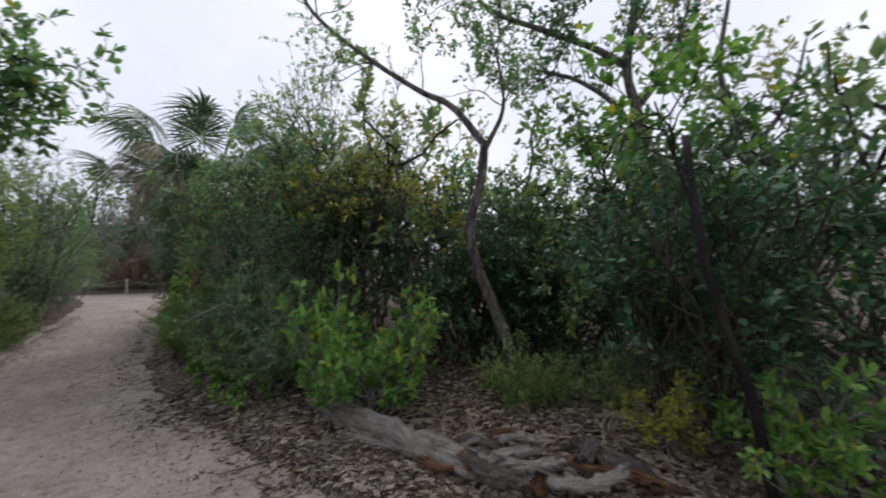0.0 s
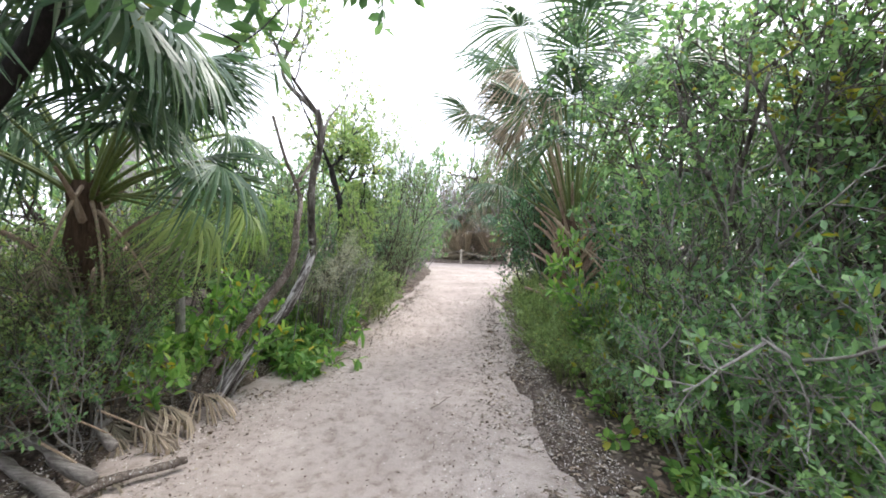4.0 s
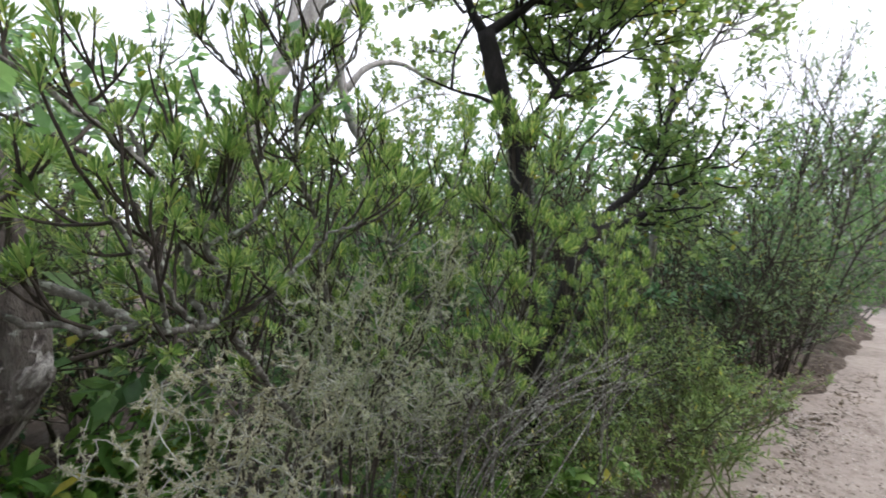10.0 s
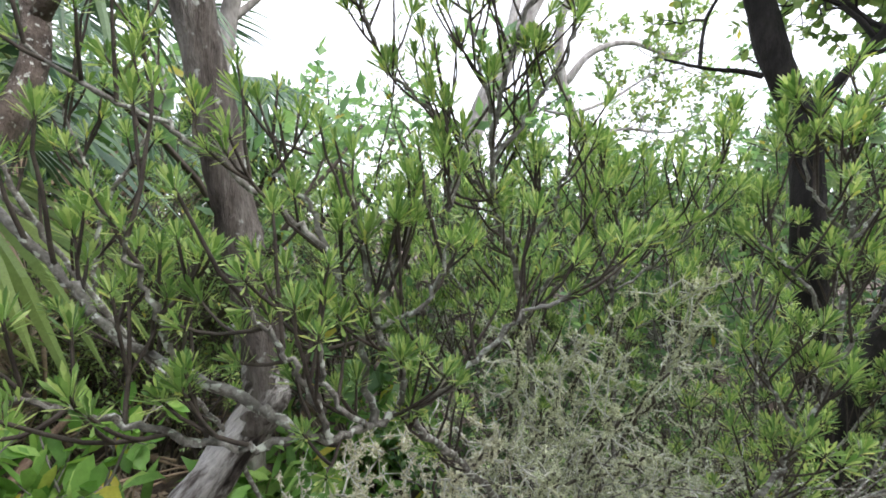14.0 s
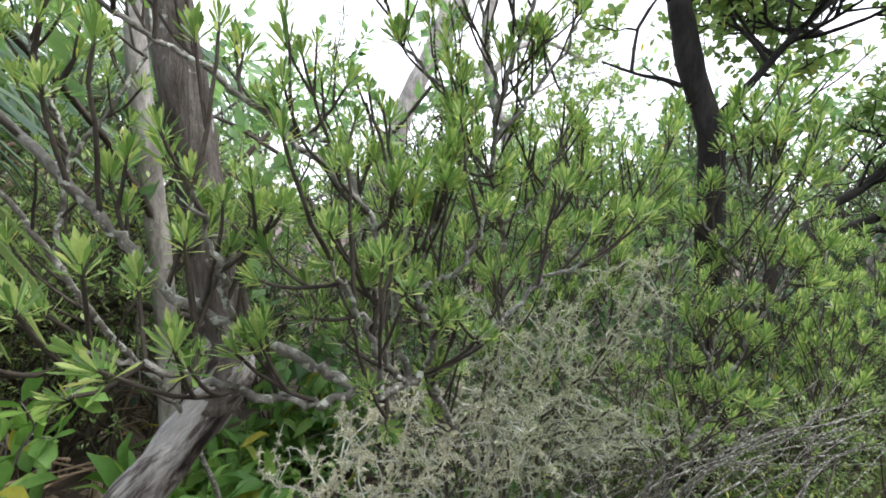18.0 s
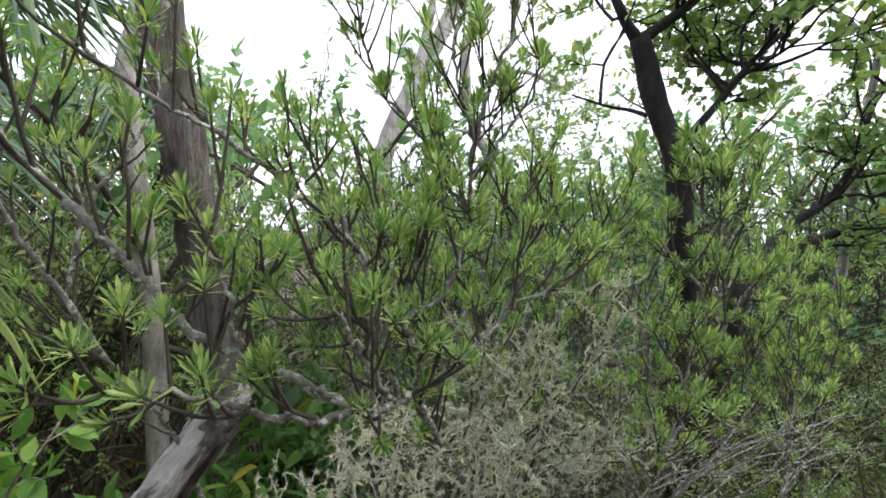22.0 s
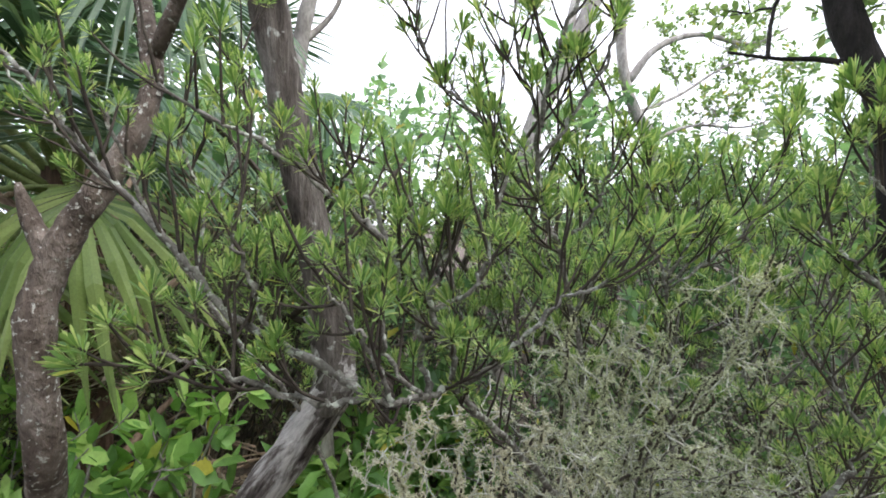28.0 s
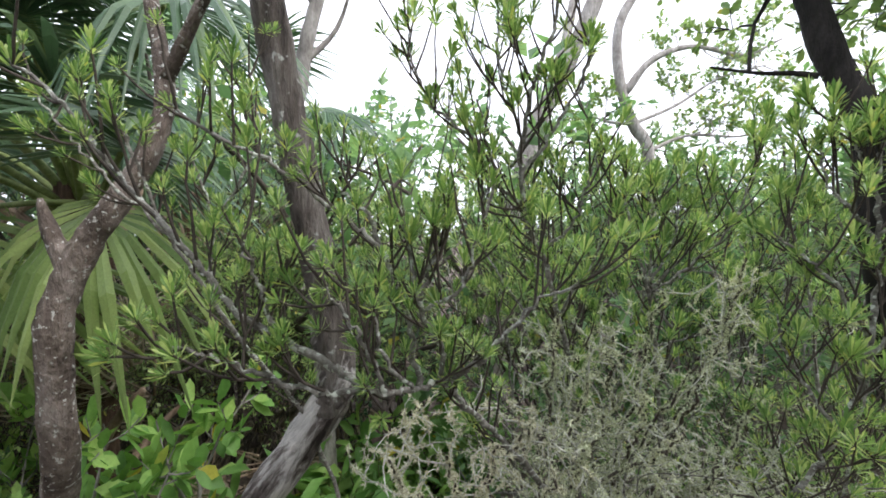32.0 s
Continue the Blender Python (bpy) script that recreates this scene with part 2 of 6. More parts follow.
M["boot"] = rough_mat("palm_boot", [(0.3, (0.17, 0.115, 0.085)), (0.55, (0.36, 0.265, 0.2)), (0.8, (0.55, 0.46, 0.38))], 6, 0.85, (4, 4, 0.6), 0.7, 0.005, 50)
M["fibre"] = rough_mat("palm_fibre", [(0.3, (0.05, 0.03, 0.022)), (0.6, (0.13, 0.085, 0.06)), (0.8, (0.24, 0.17, 0.13))], 9, 0.95, (5, 5, 0.5), 1.0, 0.01, 60)
M["petiole"] = rough_mat("palm_stalk", [(0.3, (0.09, 0.13, 0.04)), (0.7, (0.2, 0.24, 0.09))], 8, 0.5, (4, 4, 0.6), 0.2, 0.002, 60)
M["petiole_dead"] = rough_mat("dry_palm_stalk", [(0.3, (0.22, 0.155, 0.1)), (0.7, (0.45, 0.36, 0.27))], 8, 0.75, (4, 4, 0.6), 0.4, 0.003, 60)
M["post"] = rough_mat("weathered_post", [(0.3, (0.24, 0.2, 0.16)), (0.7, (0.5, 0.45, 0.38))], 7, 0.9, (4, 4, 0.6), 0.6, 0.004, 60)
M["rope"] = rough_mat("hemp_rope", [(0.3, (0.3, 0.27, 0.22)), (0.7, (0.5, 0.46, 0.4))], 40, 0.95, None, 0.8, 0.003, 120)
M["shell"] = rough_mat("shell_grit", [(0.3, (0.34, 0.3, 0.27)), (0.7, (0.66, 0.62, 0.58))], 30, 0.8, None, 0.3, 0.002, 120, None, 0.45)


def sand_mat():
    m, nt, out = nodes_of("shell_sand")
    big = noise_of(nt, 1.1, 5.0)
    mid = noise_of(nt, 9.0, 6.0, 0.7)
    fine = noise_of(nt, 130.0, 4.0, 0.85)
    col = ramp(nt, big, [(0.3, (0.31, 0.265, 0.238)), (0.7, (0.42, 0.368, 0.335))])
    col = mix_col(nt, col, ramp(nt, mid, [(0.28, (0.55, 0.52, 0.5)), (0.5, (1, 1, 1)), (0.75, (1.14, 1.14, 1.14))]), 1.0, "MULTIPLY")
    col = mix_col(nt, col, ramp(nt, fine, [(0.32, (0.72, 0.71, 0.7)), (0.68, (1.2, 1.2, 1.2))]), 1.0, "MULTIPLY")
    dirt = noise_of(nt, 26.0, 4.0, 0.7)
    col = mix_col(nt, col, (0.22, 0.17, 0.14), ramp(nt, dirt, [(0.64, (0, 0, 0)), (0.74, (0.7, 0.7, 0.7))]))
    add = nt.nodes.new("ShaderNodeMath")
    add.operation = "MULTIPLY_ADD"
    nt.links.new(mid, add.inputs[0])
    add.inputs[1].default_value = 3.0
    nt.links.new(fine, add.inputs[2])
    p = nt.nodes.new("ShaderNodeBsdfPrincipled")
    p.inputs["Roughness"].default_value, p.inputs["Specular IOR Level"].default_value = 0.95, 0.15
    nt.links.new(col, p.inputs["Base Color"])
    nt.links.new(bump_of(nt, add.outputs[0], 0.5, 0.006), p.inputs["Normal"])
    nt.links.new(p.outputs[0], out.inputs["Surface"])
    return m


M["sand"] = sand_mat()
M["soil"] = rough_mat("litter_soil", [(0.28, (0.048, 0.037, 0.03)), (0.5, (0.118, 0.093, 0.077)), (0.72, (0.25, 0.21, 0.18))], 7, 0.95, None, 1.0, 0.02, 55)


# ---------- mesh building ----------
class Geo:
    """Gathers vertices with triangles and quads, many pieces to a mesh."""

    def __init__(self):
        self.v, self.f, self.n = [], {3: [], 4: []}, 0

    def add(self, verts, *faces):
        verts = np.asarray(verts, float).reshape(-1, 3)
        for f in faces:
            f = np.asarray(f, np.int64)
            if f.size:
                self.f[f.shape[1]].append(f + self.n)
        self.v.append(verts)
        self.n += len(verts)

    def mesh(self, name, mat, smooth=True):
        me = bpy.data.meshes.new(name)
        v = np.concatenate(self.v)
        parts = [np.concatenate(self.f[k]) for k in (3, 4) if self.f[k]]
        total = np.concatenate([np.full(len(p), p.shape[1]) for p in parts])
        loops = np.concatenate([p.ravel() for p in parts])
        me.vertices.add(len(v))
        me.vertices.foreach_set("co", v.astype(np.float32).ravel())
        me.loops.add(len(loops))
        me.loops.foreach_set("vertex_index", loops.astype(np.int32))
        me.polygons.add(len(total))
        me.polygons.foreach_set("loop_start", (np.cumsum(total) - total).astype(np.int32))
        me.polygons.foreach_set("use_smooth", np.full(len(total), smooth))
        me.update(calc_edges=True)
        me.validate()
        me.materials.append(mat)
        return me


def part(name, geo, mat, parent=None, label="", kind="", smooth=True):
    """One mesh object, under a thing or a part where a parent is given."""
    ob = new(name, geo if isinstance(geo, bpy.types.Mesh) else geo.mesh(name, mat, smooth))
    if parent:
        ob.parent = parent
    return tagged(ob, label, kind=kind)


def thing(name, label, category, m=None, group="", kind=""):
    ob = new(name)
    ob.empty_display_size = 0.1
    if m is not None:
        ob.matrix_basis = m
    return tagged(ob, label, category, group, kind)


def unit(a):
    a = np.asarray(a, float)
    return a / np.maximum(np.linalg.norm(a, axis=-1, keepdims=True), 1e-9)


def smooth_line(pts, n):
    """A Catmull-Rom line through a few points."""
    p = np.asarray(pts, float)
    p = np.vstack([2 * p[0] - p[1], p, 2 * p[-1] - p[-2]])
    out = []
    for s in np.linspace(0, len(p) - 3 - 1e-6, n):
        i = int(s)
        u = s - i
        a, b, c, d = p[i:i + 4]
        out.append(0.5 * (2 * b + (c - a) * u + (2 * a - 5 * b + 4 * c - d) * u * u + (3 * b - a - 3 * c + d) * u ** 3))
    return np.array(out)


def tube(geo, pts, radii, sides=6, lumps=0.0, rng=None, cap=True):
    pts = np.asarray(pts, float)
    n = len(pts)
    radii = np.broadcast_to(np.asarray(radii, float), (n,)) if np.ndim(radii) == 0 else np.asarray(radii, float)
    t = unit(np.gradient(pts, axis=0))
    ref = np.array([0.13, 0.21, 0.97]) if abs(t[0][2]) < 0.9 else np.array([0.97, 0.2, 0.1])
    a = unit(np.cross(t, ref))
    b = np.cross(t, a)
    ang = np.arange(sides) * 2 * np.pi / sides
    r = radii[:, None] * np.ones((1, sides))
    if lumps and rng is not None:
        r = r * (1 + lumps * rng.uniform(-1, 1, (n, sides)) + 0.7 * lumps * np.sin(3 * ang + rng.uniform(0, 6))[None, :])
    ring = pts[:, None] + r[..., None] * (np.cos(ang)[None, :, None] * a[:, None] + np.sin(ang)[None, :, None] * b[:, None])
    i, j = np.meshgrid(np.arange(n - 1), np.arange(sides), indexing="ij")
    k = (j + 1) % sides
    quads = np.stack([i * sides + j, i * sides + k, (i + 1) * sides + k, (i + 1) * sides + j], -1).reshape(-1, 4)
    v = ring.reshape(-1, 3)
    if cap:
        v = np.vstack([v, pts[0], pts[-1]])
        jj = np.arange(sides)
        kk = (jj + 1) % sides
        c0 = np.stack([np.full(sides, n * sides), kk, jj], -1)
        c1 = np.stack([np.full(sides, n * sides + 1), (n - 1) * sides + jj, (n - 1) * sides + kk], -1)
        geo.add(v, quads, np.vstack([c0, c1]))
    else:
        geo.add(v, quads)


PROFILES = {
    "small": [(0.45, 1.0)],
    "ell": [(0.3, 0.8), (0.68, 0.9)],
    "lance": [(0.25, 0.9), (0.6, 0.8)],
    "spoon": [(0.35, 0.5), (0.78, 1.0)],
}


def blades(geo, p, d, up, length, width, shape="ell", cup=0.18, bend=0.15):
    """Leaves: each one a folded, bent blade from its stalk p along d."""
    p, d = np.asarray(p, float), unit(d)
    n = len(p)
    if n == 0:
        return
    up = np.broadcast_to(np.asarray(up, float), p.shape)
    side = unit(np.cross(d, up))
    nor = np.cross(side, d)
    length = np.broadcast_to(np.asarray(length, float), (n,))[:, None]
    width = np.broadcast_to(np.asarray(width, float), (n,))[:, None]
    st = PROFILES[shape]
    cols = [p]
    for u, w in st:
        c = p + d * length * u - nor * length * bend * u * u
        cols += [c - side * width * w / 2, c - nor * width * cup * w, c + side * width * w / 2]
    cols.append(p + d * length * (1 - bend * bend) - nor * length * bend)
    v = np.stack(cols, 1)
    k = v.shape[1]
    base = (np.arange(n) * k)[:, None]
    tris = [[0, 2, 1], [0, 3, 2]]
    quads = []
    for s in range(len(st) - 1):
        o = 1 + 3 * s
        quads += [[o, o + 1, o + 4, o + 3], [o + 1, o + 2, o + 5, o + 4]]
    o = 1 + 3 * (len(st) - 1)
    tris += [[o, o + 1, k - 1], [o + 1, o + 2, k - 1]]
    tri = (np.array(tris)[None] + base[..., None]).reshape(-1, 3)
    if quads:
        geo.add(v.reshape(-1, 3), tri, (np.array(quads)[None] + base[..., None]).reshape(-1, 4))
    else:
        geo.add(v.reshape(-1, 3), tri)


def grow(rng, start, way, length, radius, levels, kids, spread=0.9, wob=0.25, lift=0.12, shrink=0.62, taper=0.45):
    """Branches of a woody plant: lists of (points, radii, level), main stem first."""
    lines = []
    todo = [(np.asarray(start, float), unit(way), length, radius, 0)]
    while todo:
        s, d, ln, r, lv = todo.pop(0)
        n = max(3, int(6 - 2 * lv))
        pts, cur, q = [s], s, d
        for _ in range(n):
            q = unit(q + rng.normal(0, wob, 3) + np.array([0, 0, lift]))
            cur = cur + q * ln / n
            pts.append(cur)
        pts = np.array(pts)
        lines.append((pts, np.linspace(r, r * taper, n + 1), lv))
        if lv + 1 < levels:
            for _ in range(kids[lv]):
                u = rng.uniform(0.3, 1.0)
                i = min(int(u * n), n - 1)
                at = pts[i] + (pts[i + 1] - pts[i]) * (u * n - i)
                axis = unit(pts[i + 1] - pts[i])
                rad = unit(np.cross(axis, rng.normal(0, 1, 3)))
                todo.append((at, unit(axis * (1 - spread * 0.5) + rad * spread), ln * shrink * rng.uniform(0.7, 1.2), r * 0.55, lv + 1))
    return lines


def anchors(rng, lines, level, per, first=0.25):
    """Places for leaves along the twigs of the given level and above: points and directions."""
    ps, ds = [], []
    for pts, _, lv in lines:
        if lv < level:
            continue
        n = len(pts) - 1
        u = rng.uniform(first, 1.0, per) * n
        i = np.minimum(u.astype(int), n - 1)
        seg = pts[i + 1] - pts[i]
        ps.append(pts[i] + seg * (u - i)[:, None])
        ds.append(unit(seg))
    return np.concatenate(ps), np.concatenate(ds)


def foliage(geo, rng, p, t, length, width, shape, out=0.9, sky=0.35, cup=0.18, bend=0.2):
    n = len(p)
    rad = unit(np.cross(t, rng.normal(0, 1, (n, 3))))
    d = unit(t * 0.6 + rad * out + np.array([0, 0, sky]) * rng.uniform(0, 1, (n, 1)))
    up = unit(np.array([0, 0, 1.0]) + rng.normal(0, 0.45, (n, 3)))
    blades(geo, p, d, up, length * rng.uniform(0.65, 1.2, n), width * rng.uniform(0.7, 1.15, n), shape, cup, bend)


# ---------- plants ----------
def woody(name, label, category, seed, stems, levels, kids, height, radius, leaf, twig_mat="twig_dark", spread=0.9, lean=0.5,
          wob=0.22, lift=0.12, leaf_level=None, per=8, crown="foliage", extra=None, sides=5, group="", shrink=0.42, bare=9):
    """A shrub or small tree at the origin: stems that fork, and a crown of single leaves."""
    rng = np.random.default_rng(seed)
    ob = thing(name, label, category, group=group)
    crown_geo = Geo()
    for s in range(stems):
        a = rng.uniform(0, 6.283)
        off = np.array([np.cos(a), np.sin(a), 0]) * rng.uniform(0, 0.12) * (stems > 1)
        way = np.array([np.cos(a) * lean, np.sin(a) * lean, 1.0])
        lines = grow(rng, off - np.array([0, 0, 0.04]), way, height * rng.uniform(0.75, 1.05), radius, levels, kids, spread, wob, lift, shrink)
        g = Geo()
        for pts, r, lv in lines:
            if lv >= bare:
                continue
            tube(g, smooth_line(pts, len(pts) * (2 if lv < 1 else 1)), np.interp(np.linspace(0, 1, len(pts) * (2 if lv < 1 else 1)), np.linspace(0, 1, len(pts)), r),
                 sides if lv < 2 else 3, 0.12 if lv < 1 else 0.0, rng, cap=lv < 1)
        part("stem", g, M[twig_mat], ob)
        p, t = anchors(rng, lines, levels - 1 if leaf_level is None else leaf_level, per)
        foliage(crown_geo, rng, p, t, leaf[0], leaf[1], leaf[2], *leaf[4:])
        if extra:
            extra(rng, lines, ob)
    part(crown, crown_geo, M[leaf[3]], ob, kind="stuff")
    return ob


def fan_mesh(name, seed, n=34, span=250, length=0.75, wide=0.042, droop=0.35, split=0.45, fold=0.35, curl=0.5, ragged=0.0, mat="palm_green"):
    """A fan blade in the x-y plane, stalk end at the origin, middle along +x: pleated segments that split towards their tips."""
    rng = np.random.default_rng(seed)
    g = Geo()
    for i in range(n):
        u = i / (n - 1) * 2 - 1
        a = radians(span / 2) * u
        ln = length * (1 - 0.38 * abs(u) ** 1.8) * rng.uniform(0.9, 1.08)
        base = np.array([0.16 * length * (1 - u * u), 0, 0])
        d = np.array([np.cos(a), np.sin(a), -fold * abs(u)])
        d = unit(d + rng.normal(0, 0.03 + 0.16 * ragged, 3))
        side = unit(np.cross(d, [0, 0, 1]))
        up = np.cross(side, d)
        s = np.array([0.0, 0.3, 0.55, 0.8, 1.0])
        w = np.array([0.15, 0.75, 1.0, 0.6, 0.06]) * wide * (1 - 0.35 * abs(u))
        dr = droop * rng.uniform(0.6, 1.5)
        tipd = dr * ln * np.maximum(s - split * 0.6, 0) ** 2 * 1.6
        c = base + d * (s * ln)[:, None] - np.array([0, 0, 1.0]) * tipd[:, None] - np.array([1.0, 0, 0]) * (curl * 0.1 * ln * s ** 2)[:, None]
        depth = 0.28 * w[:, None] * up
        v = np.stack([c - side * w[:, None] / 2 - depth, c + depth * 0.4, c + side * w[:, None] / 2 - depth], 1).reshape(-1, 3)
        q = []
        for k in range(4):
            o = 3 * k
            q += [[o, o + 1, o + 4, o + 3], [o + 1, o + 2, o + 5, o + 4]]
        g.add(v, np.array(q))
    return g.mesh(name, M[mat], False)


def stalk_mesh(name, length, r0, r1, sag, mat):
    g = Geo()
    s = np.linspace(0, 1, 9)
    pts = np.stack([s * length, 0 * s, -sag * s ** 2], -1)
    tube(g, pts, r0 + (r1 - r0) * np.sqrt(s), 6)
    return g.mesh(name, M[mat]), pts[-1], unit(pts[-1] - pts[-2])


FANS, DEAD_FANS, PALE_FANS = [], [], []


def make_fans():
    for k in range(3):
        FANS.append(fan_mesh("fan_blade", 20 + k, 38, 240, 0.78, 0.045, 0.25 + 0.22 * k, 0.45, 0.3 + 0.1 * k))
    for k in range(2):
        PALE_FANS.append(fan_mesh("fan_blade", 26 + k, 26, 250, 0.85, 0.066, 0.8, 0.35, 0.35, mat="palm_yellow"))
    for k in range(3):
        DEAD_FANS.append(fan_mesh("dry_fan_blade", 30 + k, 30, 170 - 30 * k, 0.78, 0.036, 1.0 + 0.3 * k, 0.3, 0.9, 1.2, 0.9, "palm_dead"))


def palm(label, m, seed, trunk_h, trunk_r, green, dead, boots, stalk=0.9, rise=(5, 75), fan=1.0, dead_fan=1.0, dead_turn=None, green_turn=None, dead_rise=(-45, 25), low=(), low_fans=None, skirt=0.86, boot="boot"):
    """A fan palm: fibrous trunk with old leaf bases, a crown of fans on stalks, dry fans hanging below."""
    rng = np.random.default_rng(seed)
    ob = thing("fan_palm", label, "palm tree", m)
    g = Geo()
    z = np.linspace(-0.1, trunk_h, 14)
    tube(g, np.stack([0.03 * np.sin(z * 2), 0.03 * np.cos(z * 1.7), z], -1), trunk_r * (1 + 0.12 * np.cos(z * 9)), 14, 0.1, rng)
    part("trunk", g, M["fibre"], ob)
    bm = []
    for k in range(3):
        gg = Geo()
        s = np.linspace(0, 1, 6)
        w = (0.05 - 0.034 * s) * (0.68 + 0.1 * k)
        c = np.stack([0.10 * s + 0.25 * s * s * (0.4 + 0.3 * k), 0 * s, 0.56 * s], -1)
        th = 0.022 - 0.012 * s
        ring = np.stack([c + np.stack([0 * s, -w, 0 * s], -1), c + np.stack([th * 1.6, -w * 0.4, -th], -1), c + np.stack([th * 1.6, w * 0.4, -th], -1),
                         c + np.stack([0 * s, w, 0 * s], -1), c + np.stack([-th, w * 0.3, th], -1), c + np.stack([-th, -w * 0.3, th], -1)], 1).reshape(-1, 3)
        q = [[6 * i + j, 6 * i + (j + 1) % 6, 6 * i + 6 + (j + 1) % 6, 6 * i + 6 + j] for i in range(5) for j in range(6)]
        gg.add(ring, np.array(q), np.array([[30, 31, 32], [30, 32, 33], [30, 33, 34], [30, 34, 35]]))
        bm.append(gg.mesh("leaf_base", M[boot]))
    for i in range(boots):
        a = i * 2.399 + rng.uniform(-0.2, 0.2)
        zz = trunk_h * (0.08 + 0.9 * i / max(boots, 1))
        b = part("leaf_base", bm[i % 3], None, ob)
        b.matrix_basis = pose(np.cos(a) * trunk_r * 0.85, np.sin(a) * trunk_r * 0.85, zz, 0, rng.uniform(0, 30), math.degrees(a)) @ Matrix.Scale(rng.uniform(0.6, 1.0), 4)
    gs = [stalk_mesh("frond_stalk", stalk * (0.8 + 0.2 * k), 0.024, 0.011, 0.10 + 0.12 * k, "petiole") for k in range(3)]
    ds = [stalk_mesh("dry_frond_stalk", stalk * (0.75 + 0.2 * k), 0.02, 0.009, 0.3 + 0.1 * k, "petiole_dead") for k in range(2)]

    def frond(name, blade, st, fans, az, el, z0, roll, size, twist, yaw=0, lean=0):
        me, end, way = st
        f = part(name, me, None, ob)
        f.matrix_basis = pose(0, 0, z0) @ pose(0, 0, 0, 0, 0, az) @ pose(trunk_r * 0.5, 0, 0, 0, -el, 0) @ pose(0, 0, 0, roll, 0, 0)
        b = part(blade, fans, None, f)
        b.matrix_basis = Matrix.Translation(end) @ pose(0, 0, 0, 0, math.degrees(math.asin(-way[2])) + twist, 0) @ pose(0, 0, 0, 0, 0, yaw) @ pose(0, 0, 0, lean, 0, 0) @ Matrix.Scale(size, 4)

    for i in range(green):
        az = math.degrees(i * 2.399) + rng.uniform(-15, 15) if green_turn is None else rng.uniform(*green_turn)
        u = (i + 0.5) / green
        el = rise[0] + (rise[1] - rise[0]) * u + rng.uniform(-8, 8)
        frond("frond", "blade", gs[i % 3], FANS[i % 3], az, el, trunk_h * (0.9 + 0.12 * u), rng.uniform(-25, 25), fan * rng.uniform(0.8, 1.1), rng.uniform(0, 35))
    for az, el, size, reach, tip, *turned in low:
        frond("frond", "blade", stalk_mesh("frond_stalk", reach, 0.02, 0.01, 0.08, "petiole"), (low_fans or FANS)[1], az, el, trunk_h * 0.95, 10, size, tip, *turned)
    for i in range(dead):
        az = math.degrees(i * 2.399) + rng.uniform(-25, 25) if dead_turn is None else rng.uniform(*dead_turn)
        frond("dry_frond", "dry_blade", ds[i % 2], DEAD_FANS[i % 3], az, rng.uniform(*dead_rise), trunk_h * rng.uniform(skirt, 1.0), rng.uniform(-30, 30), dead_fan * rng.uniform(0.7, 1.1), rng.uniform(20, 60))
    return ob


def rosette_mesh(name, seed, n=20, length=0.033, width=0.0078, low=0.1):
    """A tuft of narrow spoon-shaped leaves round the tip of a twig, along +z; low: lift of the lowest leaves."""
    rng = np.random.default_rng(seed)
    g = Geo()
    i = np.arange(n)
    a = i * 2.399 + rng.uniform(-0.25, 0.25, n)
    u = i / (n - 1)
    el = low + (1.4 - low) * u ** 0.9 + rng.uniform(-0.14, 0.14, n)
    d = np.stack([np.cos(a) * np.cos(el), np.sin(a) * np.cos(el), np.sin(el)], -1)
    p = np.stack([0.0015 * np.cos(a), 0.0015 * np.sin(a), -0.016 + 0.016 * u], -1)
    ln = length * (0.8 + 0.3 * np.sin(u * 2.6)) * rng.uniform(0.82, 1.12, n)
    up = unit(np.stack([-np.cos(a) * np.sin(el), -np.sin(a) * np.sin(el), np.cos(el)], -1))
    blades(g, p, d, up, ln, width * rng.uniform(0.8, 1.1, n), "spoon", 0.14, 0.06)
    return g.mesh(name, M["leaf_rosette"])


TUFTS = []


